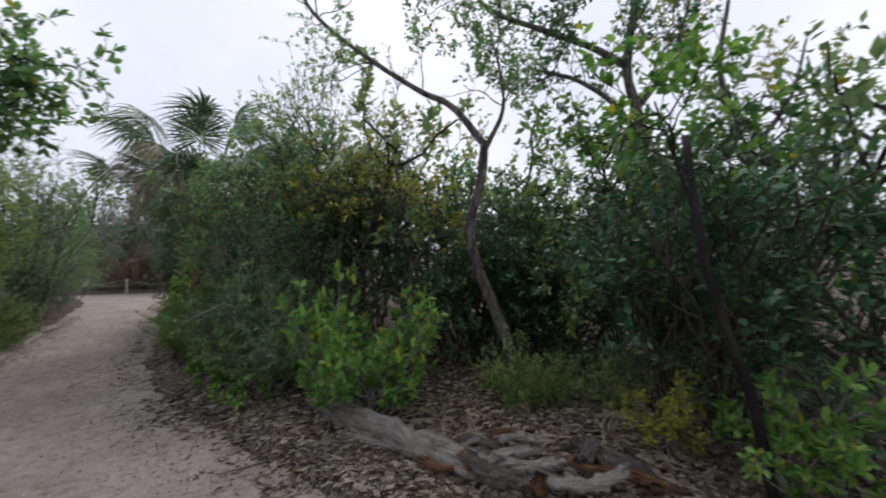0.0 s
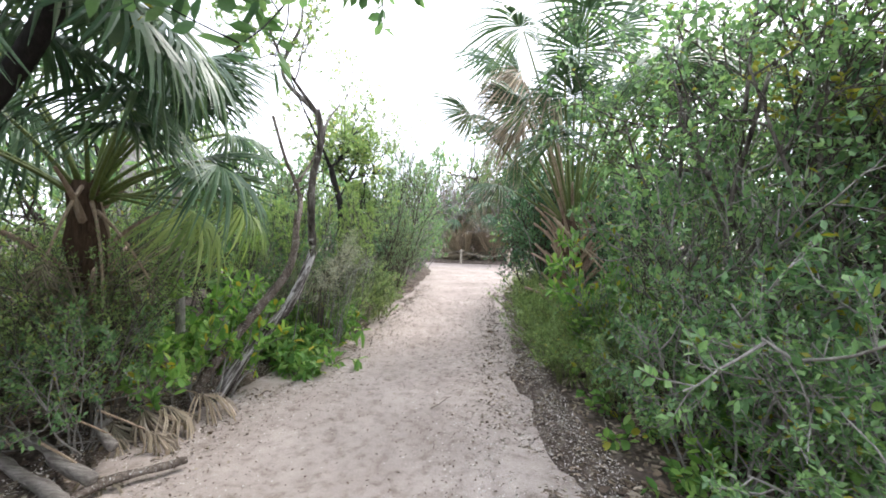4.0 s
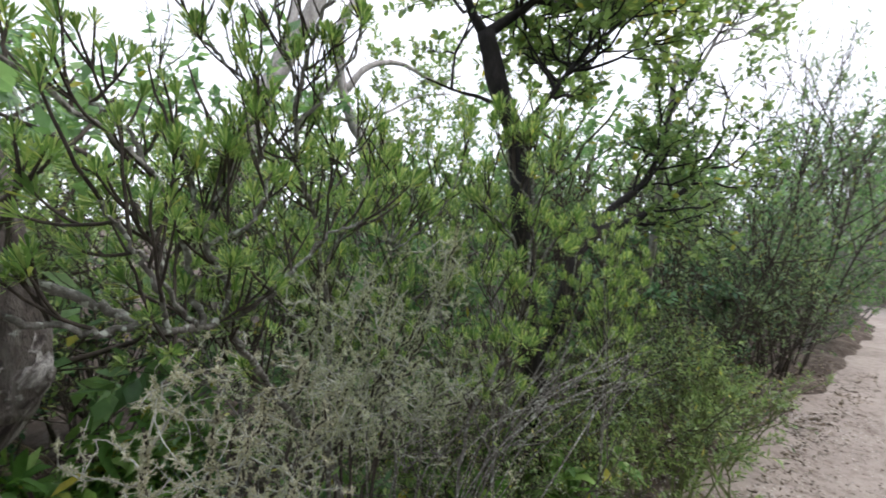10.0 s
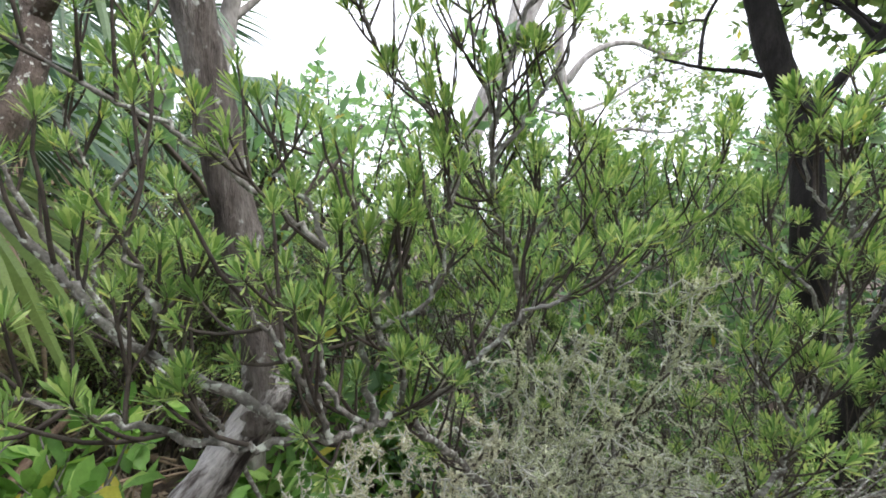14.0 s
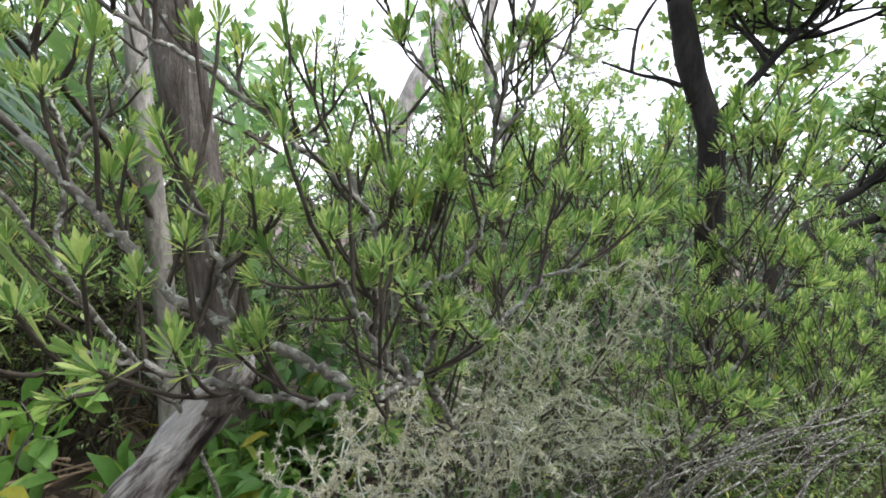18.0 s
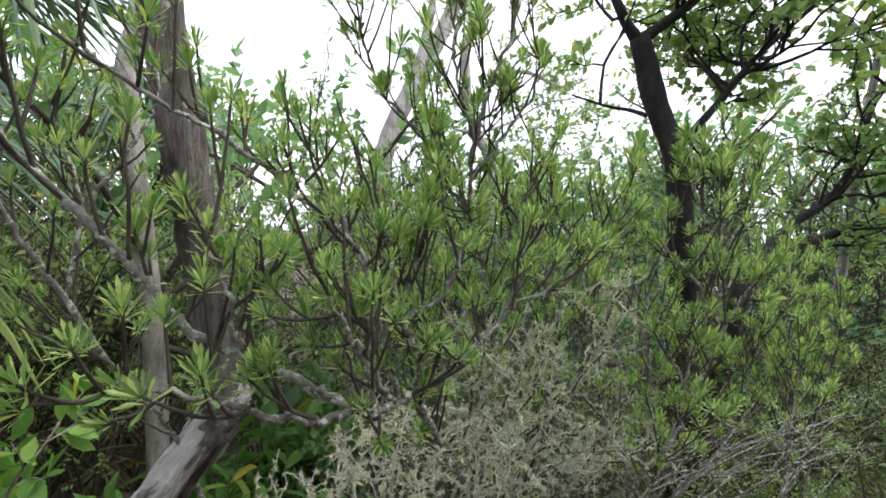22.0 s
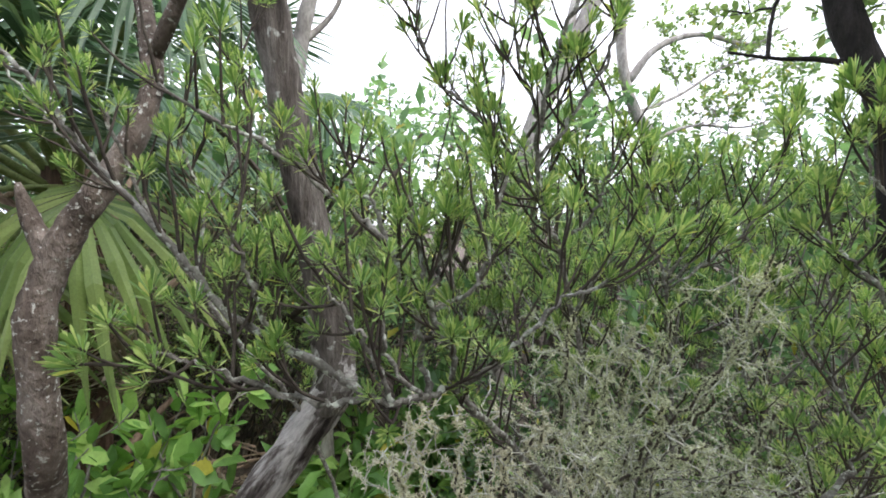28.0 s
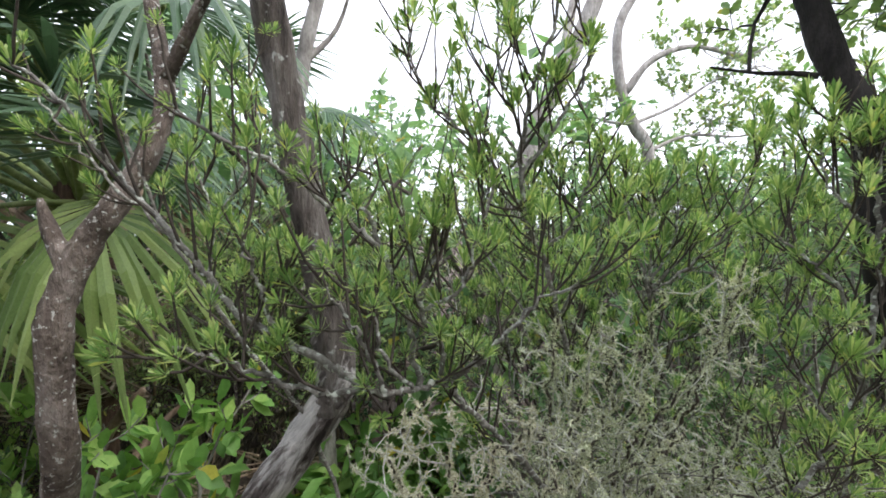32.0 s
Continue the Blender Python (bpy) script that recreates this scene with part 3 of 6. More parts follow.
def rosette_bush(label, seed, limbs, step=0.035, reach=0.1, size=1.0, first=0.55, fork=0.6):
    """A grey-stemmed bush: main limbs given as lines, short dark twigs that curve up from them, a leaf tuft on every tip."""
    if not TUFTS:
        TUFTS.extend(rosette_mesh("leaf_tuft", 50 + k, 23 + 2 * k, 0.031 + 0.002 * k, 0.006, (0.05, 0.35, 0.2, 0.6)[k]) for k in range(4))
    rng = np.random.default_rng(seed)
    ob = thing("rosette_bush", label, "bush")
    ends = []
    for nth, (pts, r0) in enumerate(limbs):
        n = 6 * len(pts)
        line = smooth_line(pts, n)
        line[1:-1] += rng.normal(0, 0.0022, (n - 2, 3))
        g = Geo()
        tube(g, line, np.linspace(r0, max(r0 * 0.45, 0.0017), n) * (1 + 0.1 * rng.normal(0, 1, n)), 7, 0.12, rng)
        part("stem", g, M["stem_pale"], ob, "grey lichen-spotted stem")
        run = np.concatenate([[0], np.cumsum(np.linalg.norm(np.diff(line, axis=0), axis=1))])
        at = run[-1] * (first if nth == 0 else 0.18)
        tw = Geo()
        while at < run[-1]:
            i = min(np.searchsorted(run, at), n - 2)
            axis = unit(line[i + 1] - line[i])
            rad = unit(np.cross(axis, rng.normal(0, 1, 3))) * np.array([0.5, 1, 1])
            way = unit(axis * 0.45 + rad * 0.75 + np.array([0, 0, 0.35]))
            ln = reach * rng.uniform(0.45, 1.15)
            s = np.linspace(0, 1, 6)[:, None]
            q = line[i] + way * s * ln + np.array([0, 0, 0.38 * ln]) * s ** 2 + rng.normal(0, 0.02 * ln, (6, 3)) * s
            tube(tw, q, np.linspace(0.0021, 0.0013, 6), 5, cap=False)
            ends.append((q[-1], unit(q[-1] - q[-2])))
            if rng.uniform() < fork:
                for _ in range(rng.integers(1, 3)):
                    k = rng.integers(1, 4)
                    w2 = unit(unit(q[k + 1] - q[k]) * 0.7 + unit(rng.normal(0, 1, 3)) * 0.6 + np.array([0, 0, 0.3]))
                    q2 = q[k] + w2 * s * ln * rng.uniform(0.4, 0.75) + np.array([0, 0, 0.2 * ln]) * s ** 2
                    tube(tw, q2, np.linspace(0.0017, 0.0012, 6), 4, cap=False)
                    ends.append((q2[-1], unit(q2[-1] - q2[-2])))
            at += step * rng.uniform(0.6, 1.4)
        ends.append((line[-1], unit(line[-1] - line[-2])))
        if tw.n:
            part("spray", tw, M["twig_dark"], ob, "thin dark twigs curving upward", "stuff")
    for n, k in enumerate(rng.permutation(len(ends))):
        p, d = ends[k]
        rot = Vector(unit(d + np.array([0, 0, 0.5]))).to_track_quat("Z", "Y").to_matrix().to_4x4()
        part("leaf_tuft", TUFTS[n % 4], None, ob).matrix_basis = Matrix.Translation(p) @ rot @ pose(0, 0, 0, 0, 0, rng.uniform(0, 360)) @ Matrix.Scale(size * rng.uniform(0.7, 1.2), 4)
    return ob


def lichen_bush(label, seed, limbs, mat="lichen", sprigs=9):
    """A crooked bush of brittle twigs crusted all along with small tufts of lichen."""
    rng = np.random.default_rng(seed)
    ob = thing("lichen_shrub", label, "shrub")
    crust = Geo()
    for pts, r0 in limbs:
        n = 7 * len(pts)
        line = smooth_line(pts, n)
        line[1:-1] += rng.normal(0, 0.005, (n - 2, 3))
        lines = [(line, np.linspace(r0, 0.0022, n), 0)]
        for _ in range(sprigs):
            i = rng.integers(n // 3, n - 1)
            axis = unit(line[i + 1] - line[i])
            rad = unit(np.cross(axis, rng.normal(0, 1, 3)))
            lines += grow(rng, line[i], unit(axis * 0.5 + rad), rng.uniform(0.07, 0.18), 0.002, 2, (3,), 0.85, 0.4, 0.02, 0.6, 0.6)
        g, sprig = Geo(), Geo()
        for q, r, lv in lines:
            limb = len(q) == n
            tube(g if limb else sprig, q, r, 6 if limb else 4, cap=False)
            k = max(3, int(np.linalg.norm(np.diff(q, axis=0), axis=1).sum() / 0.013))
            u = rng.uniform(0.45 if limb else 0.0, 1, k) * (len(q) - 1)
            j = np.minimum(u.astype(int), len(q) - 2)
            c = q[j] + (q[j + 1] - q[j]) * (u - j)[:, None]
            c = np.repeat(c + rng.normal(0, 0.0012, c.shape), 11, 0)
            m = len(c)
            blades(crust, c, unit(rng.normal(0, 1, (m, 3))), unit(rng.normal(0, 1, (m, 3))), 0.0085 * rng.uniform(0.4, 1.4, m), 0.0024, "small", 0.3, 0.2)
        stem = part("stem", g, M["twig_mid"], ob, "brittle grey-brown stem")
        part("twig_crust", sprig, M["crust"], stem, "lichen-crusted side twigs", "stuff")
    part("lichen", crust, M[mat], ob, "pale grey-green lichen tufts", "stuff")
    return ob


def lichen_extra(mat, per, length):
    def add(rng, lines, ob):
        g = Geo()
        p, t = anchors(rng, lines, 1, per, 0.0)
        clump = np.sin(p[:, 0] * 31 + 2) + np.sin(p[:, 1] * 29 + p[:, 2] * 12) + np.sin(p[:, 2] * 34 + p[:, 0] * 9)
        p = p[clump > 0.45]
        n = len(p)
        d = unit(rng.normal(0, 1, (n, 3)))
        blades(g, p, d, unit(rng.normal(0, 1, (n, 3))), length * rng.uniform(0.5, 1.4, n), length * 0.4, "small", 0.3, 0.2)
        part("lichen", g, M[mat], ob, "grey-green lichen tufts", "stuff")
    return add


def round_leaf_mesh(name, seed):
    """A round, notched, slightly cupped leaf along +x, with a raised pale midrib."""
    rng = np.random.default_rng(seed)
    g = Geo()
    n = 18
    a = np.linspace(0, 2 * np.pi, n, endpoint=False)
    r = 0.5 * (1 + 0.03 * np.sin(3 * a + seed)) * np.where(np.abs(a - np.pi) < 0.25, 0.82, 1.0)
    wav = 0.03 * np.sin(2 * a + rng.uniform(0, 6)) + 0.02 * np.sin(5 * a)
    outer = np.stack([0.5 + r * np.cos(a), r * np.sin(a) * 1.06, 0.09 * (r * np.cos(a)) ** 2 + 0.12 * np.abs(np.sin(a)) * r + wav], -1)
    inner = np.stack([0.5 + 0.5 * r * np.cos(a), 0.5 * r * np.sin(a), 0.03 * np.abs(np.sin(a)) + wav * 0.3], -1)
    v = np.vstack([[[0.5, 0, 0]], inner, outer])
    k = (np.arange(n) + 1) % n
    tri = np.stack([np.zeros(n, int), 1 + np.arange(n), 1 + k], -1)
    quad = np.stack([1 + np.arange(n), 1 + n + np.arange(n), 1 + n + k, 1 + k], -1)
    g.add(v, tri, quad)
    me = g.mesh(name, M["leaf_grape"])
    rib = Geo()
    tube(rib, [[-0.12, 0, -0.02], [0.05, 0, 0.012], [0.5, 0, 0.012], [0.95, 0, 0.03]], [0.014, 0.014, 0.011, 0.004], 5)
    for sgn in (-1, 1):
        for x in (0.12, 0.32, 0.55):
            tube(rib, [[x, 0, 0.012], [x + 0.13, sgn * 0.17, 0.03], [x + 0.2, sgn * 0.34, 0.06]], [0.008, 0.006, 0.003], 4)
    return me, rib.mesh("leaf_vein", M["leaf_yellow"])


def dead_fan(label, x, y, z, rx, ry, rz, size, k=0, pale=False):
    """A dry palm frond lying on the ground: stalk and fan."""
    me, end, way = stalk_mesh("stalk", 0.55, 0.016, 0.009, 0.03, "petiole_dead")
    ob = thing("fallen_palm_frond", label, "palm frond", pose(x, y, z, rx, ry, rz) @ Matrix.Scale(size, 4))
    s = part("stalk", me, None, ob)
    b = part("dry_blade", DEAD_FANS[k % 3], None, ob)
    b.matrix_basis = Matrix.Translation(end)
    return ob


def stick(label, a, b, r, mat="dead_wood", name="fallen_stick", bow=0.04, seed=0, sides=6):
    rng = np.random.default_rng(seed)
    a, b = np.array(a, float), np.array(b, float)
    mid = (a + b) / 2 + rng.normal(0, bow, 3) * [1, 1, 0.4]
    q = (a * 2 + b) / 3 + rng.normal(0, bow * 0.6, 3) * [1, 1, 0.4]
    g = Geo()
    tube(g, smooth_line([a, q, mid, b], 14), np.linspace(r, r * 0.6, 14), sides, 0.18, rng)
    return tagged(part(name, g, M[mat]), label, "stick")


# ---------- ground and trail ----------
EDGE_Y = [-30, -8, 0, 2.6, 4.2, 5.4, 6.3, 7.0, 7.8, 9.0, 10.4, 12.5, 15, 17, 19, 21, 24, 26.4]
EDGE_L = [-0.5, -0.8, -1.1, -1.35, -1.5, -1.68, -2.0, -2.2, -2.2, -1.92, -1.64, -1.74, -1.72, -1.75, -1.8, -1.95, -2.6, -3.2]
EDGE_R = [2.6, 2.6, 2.3, 2.05, 1.55, 1.1, 0.82, 0.63, 0.48, 0.4, 0.38, 0.43, 0.42, 0.6, 1.05, 1.8, 3.2, 4.4]


def edge_l(y):
    return np.interp(y, EDGE_Y, EDGE_L)


def edge_r(y):
    return np.interp(y, EDGE_Y, EDGE_R)


def wave(x, y, s=0.0):
    return (np.sin(x * 1.7 + y * 0.6 + s) + np.sin(x * 0.7 - y * 1.9 + 2 * s + 1) + 0.6 * np.sin(x * 4.1 + y * 3.3 + s) + 0.5 * np.sin(3.7 * y - 5.3 * x + s)) / 3.1


def ground_z(x, y):
    """Height of the litter-covered ground: under the sand on the trail, a low bank beside it."""
    x, y = np.asarray(x, float), np.asarray(y, float)
    out = np.maximum(edge_l(y) - x, x - edge_r(y)) + 0.16 * wave(x * 2.2, y * 2.2)
    out = np.where(y > 26.2, np.maximum(out, (y - 26.2)), out)
    bank = np.clip((out + 0.12) / 0.5, 0, 1)
    return -0.12 + 0.23 * bank * bank * (3 - 2 * bank) + 0.03 * bank * wave(x * 1.3, y * 1.3, 2.0) + 0.012 * bank * wave(x * 5, y * 5, 4.0)


def gz(x, y):
    return float(ground_z(x, y))


def sheet(name, xs, ys, height, mat, label):
    gx, gy = np.meshgrid(xs, ys, indexing="ij")
    v = np.stack([gx, gy, height(gx, gy)], -1).reshape(-1, 3)
    n, m = len(xs), len(ys)
    i, j = np.meshgrid(np.arange(n - 1), np.arange(m - 1), indexing="ij")
    a = i * m + j
    g = Geo()
    g.add(v, np.stack([a, a + m, a + m + 1, a + 1], -1).reshape(-1, 4))
    return tagged(part(name, g, M[mat]), label, name, kind="structure")


far = np.array([2000, 600, 200, 80, 40, 25, 18])
xs = np.concatenate([-far, np.arange(-14, 14.01, 0.16), far[::-1]])
ys = np.concatenate([-far, np.arange(-10, 30.01, 0.16), far[::-1] + 25])
sheet("ground", xs, ys, ground_z, "soil", "dark sandy soil strewn with dead leaves")


def trail_mesh():
    rng = np.random.default_rng(4)
    us, ys = np.linspace(0, 1, 64), np.arange(-6, 27.6, 0.06)
    u, y = np.meshgrid(us, ys, indexing="ij")
    l, r = edge_l(y) - 0.22, edge_r(y) + 0.22
    x = l + (r - l) * u
    z = 0.008 * wave(x * 1.5, y * 1.5, 1.0) + 0.006 * wave(x * 6, y * 6, 3.0) - 0.035 * np.clip(1 - np.abs(u - 0.5) * 2.6, 0, 1) ** 0.5 + 0.012
    z = z + rng.normal(0, 0.0016, z.shape)
    steps = []
    for k in range(420):
        py = rng.uniform(-4, 24)
        steps.append((edge_l(py) + (edge_r(py) - edge_l(py)) * np.clip(rng.normal(0.55, 0.15), 0.15, 0.9), py, rng.uniform(-0.4, 0.4), rng.uniform(0.6, 1.2)))
    for px, py, a, s in steps:
        j0, j1 = np.searchsorted(ys, [py - 0.3, py + 0.3])
        dx, dy = x[:, j0:j1] - px, y[:, j0:j1] - py
        du, dv = dx * np.cos(a) + dy * np.sin(a), -dx * np.sin(a) + dy * np.cos(a)
        q = (du / (0.055 * s)) ** 2 + (dv / (0.13 * s)) ** 2
        z[:, j0:j1] += 0.024 * s * (-np.exp(-q * 1.2) + 0.42 * np.exp(-((np.sqrt(q) - 1.35) / 0.4) ** 2))
    v = np.stack([x, y, z], -1).reshape(-1, 3)
    n, m = x.shape
    i, j = np.meshgrid(np.arange(n - 1), np.arange(m - 1), indexing="ij")
    a = i * m + j
    g = Geo()
    g.add(v, np.stack([a, a + m, a + m + 1, a + 1], -1).reshape(-1, 4))
    tagged(part("trail", g, M["sand"]), "pale trodden sand and shell footpath", "path", kind="structure")


trail_mesh()


def scatter(name, label, category, mat, n, seed, size, inside, outside, y0=-3.0, y1=22.0, side=0, flat=True, shape="ell", lift=0.006):
    """Bits strewn along the edges of the trail: dead leaves or shell grit."""
    rng = np.random.default_rng(seed)
    y = rng.uniform(y0, y1, n)
    s = rng.choice([-1, 1], n) if side == 0 else np.full(n, side)
    off = np.where(rng.uniform(0, 1, n) < inside / (inside + outside), np.abs(rng.normal(0, inside, n)), -rng.uniform(0, 1, n) ** 0.8 * outside * 1.6)
    x = np.where(s < 0, edge_l(y) + off, edge_r(y) - off)
    z = np.maximum(ground_z(x, y), 0.0) + lift
    a = rng.uniform(0, 6.283, n)
    d = np.stack([np.cos(a), np.sin(a), rng.normal(0, 0.18, n)], -1)
    g = Geo()
    ln = size * rng.uniform(0.4, 1.3, n)
    blades(g, np.stack([x, y, z], -1) - d * ln[:, None] / 2, d, unit(np.array([0, 0, 1.0]) + rng.normal(0, 0.4, (n, 3))), ln, ln * rng.uniform(0.35, 0.7, n), shape, 0.3, rng.uniform(-0.2, 0.3))
    tagged(part(name, g, M[mat]), label, category, kind="stuff")


scatter("leaf_litter", "brown and grey dead leaves strewn beside the trail", "leaf litter", "litter", 19000, 7, 0.055, 0.1, 0.9, 2.0, 16.0, shape="small", lift=0.01)
scatter("leaf_litter", "dead leaves and twigs on the bank by the log", "leaf litter", "litter", 7000, 77, 0.08, 0.1, 1.6, 2.5, 7.0, 1, shape="small", lift=0.015)
scatter("leaf_litter", "deep brown leaf litter under the dark scrub", "leaf litter", "litter", 12000, 79, 0.085, 0.05, 2.3, 1.5, 7.0, 1, shape="small", lift=0.015)
scatter("leaf_litter", "dead leaves blown thinly across the sand", "leaf litter", "litter", 1300, 8, 0.035, 0.8, 0.1, shape="small")
scatter("shell_grit", "pale broken shell grit along the trail edge", "shell grit", "shell", 34000, 9, 0.016, 0.42, 0.25, 1.5, 15.0, shape="small", lift=0.012)
scatter("leaf_litter", "small dead leaves and twig bits fading into the sand", "leaf litter", "litter", 9000, 78, 0.035, 0.2, 0.25, 2.0, 17.0, shape="small", lift=0.012)
scatter("shell_grit", "grey shell grit washed over the soil of the verge", "shell grit", "shell", 22000, 19, 0.018, 0.06, 0.3, 1.5, 15.0, shape="small", lift=0.014)
scatter("bark_crumbs", "dark crumbs of bark and twig on sand", "debris", "fibre", 12000, 10, 0.02, 0.6, 0.2, 1.5, 15.0, shape="small", lift=0.012)

# ---------- shrub kinds, built once and copied ----------
make_fans()
leafy = [woody("leafy_shrub", "dense green shrub with oval leaves beside the trail", "shrub", 100 + k, 8, 3, (6, 5), 1.1, 0.01,
               (0.047, 0.025, "small", "leaf_green"), "twig_grey", 0.9, 0.42, leaf_level=1, per=9) for k in range(3)]
dark = [woody("dark_shrub", "dark green leafy shrub on the trail bank", "shrub", 110 + k, 8, 3, (6, 5), 1.1, 0.01,
              (0.05, 0.027, "small", "leaf_dark"), "twig_dark", 0.9, 0.45, leaf_level=1, per=8) for k in range(3)]
olive = [woody("narrow_leaf_shrub", "olive-green shrub with narrow leaves and thin dark twigs", "shrub", 120 + k, 10, 3, (7, 5), 1.15, 0.007,
               (0.036, 0.0105, "small", "leaf_olive"), "twig_dark", 0.7, 0.4, wob=0.16, lift=0.14, leaf_level=1, per=7) for k in range(3)]
lime = [woody("fine_leaf_shrub", "lime-green shrub with tiny leaves on thin twigs", "shrub", 200 + k, 9, 3, (7, 5), 1.05, 0.006,
               (0.03, 0.012, "small", "leaf_scrub"), "twig_mid", 0.75, 0.42, wob=0.16, lift=0.14, leaf_level=1, per=8) for k in range(2)]
far_shrub = [woody("scrub_bush", "leafy green bush in the scrub behind the trail", "bush", 125 + k, 6, 3, (5, 5), 1.1, 0.014,
                   (0.05, 0.027, "small", ("leaf_scrub", "leaf_olive", "leaf_green")[k]), "twig_dark", 0.9, 0.55, leaf_level=1, per=10, bare=2) for k in range(3)]
bright = [woody("bright_sapling", "sapling with bright yellow-green oval leaves", "sapling", 130 + k, 4, 3, (5, 4), 0.6, 0.008,
                (0.07, 0.034, "ell", "leaf_bright", 1.0, 0.5), "twig_grey", 0.8, 0.6, per=8) for k in range(2)]
herb = [woody("leafy_herb", "low bright green herb with long pointed leaves", "herb", 140 + k, 8, 2, (2,), 0.3, 0.005,
              (0.13, 0.035, "lance", "leaf_bright", 1.2, 0.1, 0.2, 0.5), "petiole", 0.7, 0.4, leaf_level=0, per=7) for k in range(2)]
vine = [woody("ground_vine", "trailing vine with rounded green leaves on the litter", "vine", 150 + k, 5, 2, (4,), 0.5, 0.005,
              (0.085, 0.06, "ell", "leaf_bright", 1.0, 0.6), "twig_dark", 0.8, 1.3, lift=0.0, leaf_level=0, per=6) for k in range(2)]
grey = [woody("lichen_shrub", "grey twiggy shrub covered in pale lichen", "shrub", 160 + k, 8, 3, (8, 5), 0.95, 0.004,
              (0.022, 0.008, "small", "leaf_scrub"), "twig_mid", 0.9, 0.3, wob=0.2, lift=0.08, per=4,
              extra=lichen_extra("lichen" if k != 1 else "lichen_tan", 60, 0.0085)) for k in range(3)]
brush = [woody("dead_brush", "brown leafless thicket of dead twigs", "brush", 170 + k, 10, 3, (6, 3), 1.2, 0.012,
               (0.06, 0.018, "small", "litter"), "twig_grey", 0.7, 0.5, per=6, shrink=0.5) for k in range(2)]
crown_tree = [woody("scrub_tree", "small scrub tree with grey branches and leaf clusters", "tree", 180 + k, 2, 4, (5, 4, 3), 1.7, 0.03,
                    (0.06, 0.032, "small", "leaf_green", 1.0, 0.5), "bark_grey", 0.75, 0.4, per=16, sides=6, shrink=0.55, bare=3) for k in range(3)]
fern = [woody("feathery_shrub", "low feathery dark green groundcover", "groundcover", 190 + k, 14, 3, (5, 3), 0.42, 0.004,
              (0.026, 0.006, "small", "leaf_scrub"), "petiole", 0.6, 0.5, wob=0.15, per=9) for k in range(2)]
SPOT = []


def put(kind, x, y, size=1.0, tall=None, turn=None, z=None):
    """One plant of a kind; the first of each kind is the built one itself."""
    k = len(SPOT)
    ob = kind[k % len(kind)]
    turn = (k * 137.5) % 360 if turn is None else turn
    m = pose(x, y, gz(x, y) - 0.01 if z is None else z, 0, 0, turn) @ Matrix.Diagonal((size, size, tall or size, 1))
    if ob.name not in SPOT:
        ob.matrix_basis = m
    else:
        copy_thing(ob, m)
    SPOT.append(ob.name)


def rows_of(kind, x0, y0, x1, y1, n, size, seed, spread=0.25, tall=1.0):
    rng = np.random.default_rng(seed)
    for i in range(n):
        u = (i + 0.5) / n
        s = size * rng.uniform(0.85, 1.18)
        put(kind, x0 + (x1 - x0) * u + rng.uniform(-spread, spread), y0 + (y1 - y0) * u + rng.uniform(-spread, spread), s, s * tall * rng.uniform(0.9, 1.15))


# left of the trail, near to far
rows_of(olive, -2.3, 11.4, -2.25, 12.5, 2, 1.05, 12, 0.06, 0.85)
rows_of(olive, -2.25, 12.8, -2.2, 16.5, 5, 1.25, 121, 0.08, 1.15)
rows_of(fern, -1.95, 10.6, -1.85, 13.0, 4, 1.25, 122, 0.05)
rows_of(dark, -2.75, 11.6, -2.75, 16.5, 4, 1.1, 13, 0.1)
rows_of(leafy, -2.35, 16.6, -2.6, 22.5, 5, 1.3, 14, 0.15, 1.2)
rows_of(olive, -3.7, 9.7, -3.7, 15, 5, 1.15, 15, 0.15, 0.95)
rows_of(far_shrub, -4.6, 9.0, -5.2, 21, 9, 1.6, 16, 0.4)
rows_of(far_shrub, -6.2, 5.0, -6.8, 18, 9, 1.65, 17, 0.6)
rows_of(crown_tree, -9.0, 3, -10, 18, 6, 1.1, 18, 0.9)
rows_of(crown_tree, -4.2, 15, -5.0, 26, 4, 1.25, 20, 0.7)
rows_of(far_shrub, -13, -4, -13, 24, 9, 2.1, 21, 1.2)
rows_of(lime, -4.5, 6.2, -4.8, 3.2, 4, 0.85, 22, 0.3)
rows_of(far_shrub, -4.2, 1.4, -3.2, -6, 5, 1.5, 23, 0.3)
rows_of(leafy, -2.75, 9.5, -2.9, 10.9, 2, 0.8, 24, 0.2)
rows_of(lime, -3.9, 2.8, -4.0, 6.0, 4, 0.8, 25, 0.15)
# right of the trail
rows_of(leafy, 2.35, 6.4, 2.1, 8.9, 3, 0.9, 31, 0.06)
rows_of(olive, 1.75, 7.0, 1.6, 8.9, 2, 0.8, 311, 0.05)
rows_of(olive, 3.0, 6.4, 2.8, 9.0, 3, 1.35, 32, 0.12, 1.3)
rows_of(dark, 3.7, 6.9, 3.6, 9.4, 3, 1.5, 33, 0.15, 1.35)
rows_of(dark, 1.25, 11.9, 1.3, 14.2, 4, 1.15, 34, 0.1, 1.35)
rows_of(leafy, 1.75, 14.6, 2.7, 19.0, 5, 1.25, 35, 0.15, 1.2)
rows_of(dark, 4.4, 5.9, 6.2, 5.6, 3, 1.5, 36, 0.3)
rows_of(far_shrub, 4.4, 7.4, 9.0, 5.0, 6, 1.9, 37, 0.5)
rows_of(dark, 4.9, 3.4, 5.2, 1.2, 4, 1.35, 38, 0.2)
rows_of(crown_tree, 3.6, 9.6, 3.8, 18, 5, 1.35, 39, 0.4)
rows_of(crown_tree, 6.0, 7.0, 8.5, 3.0, 3, 1.3, 40, 0.5)
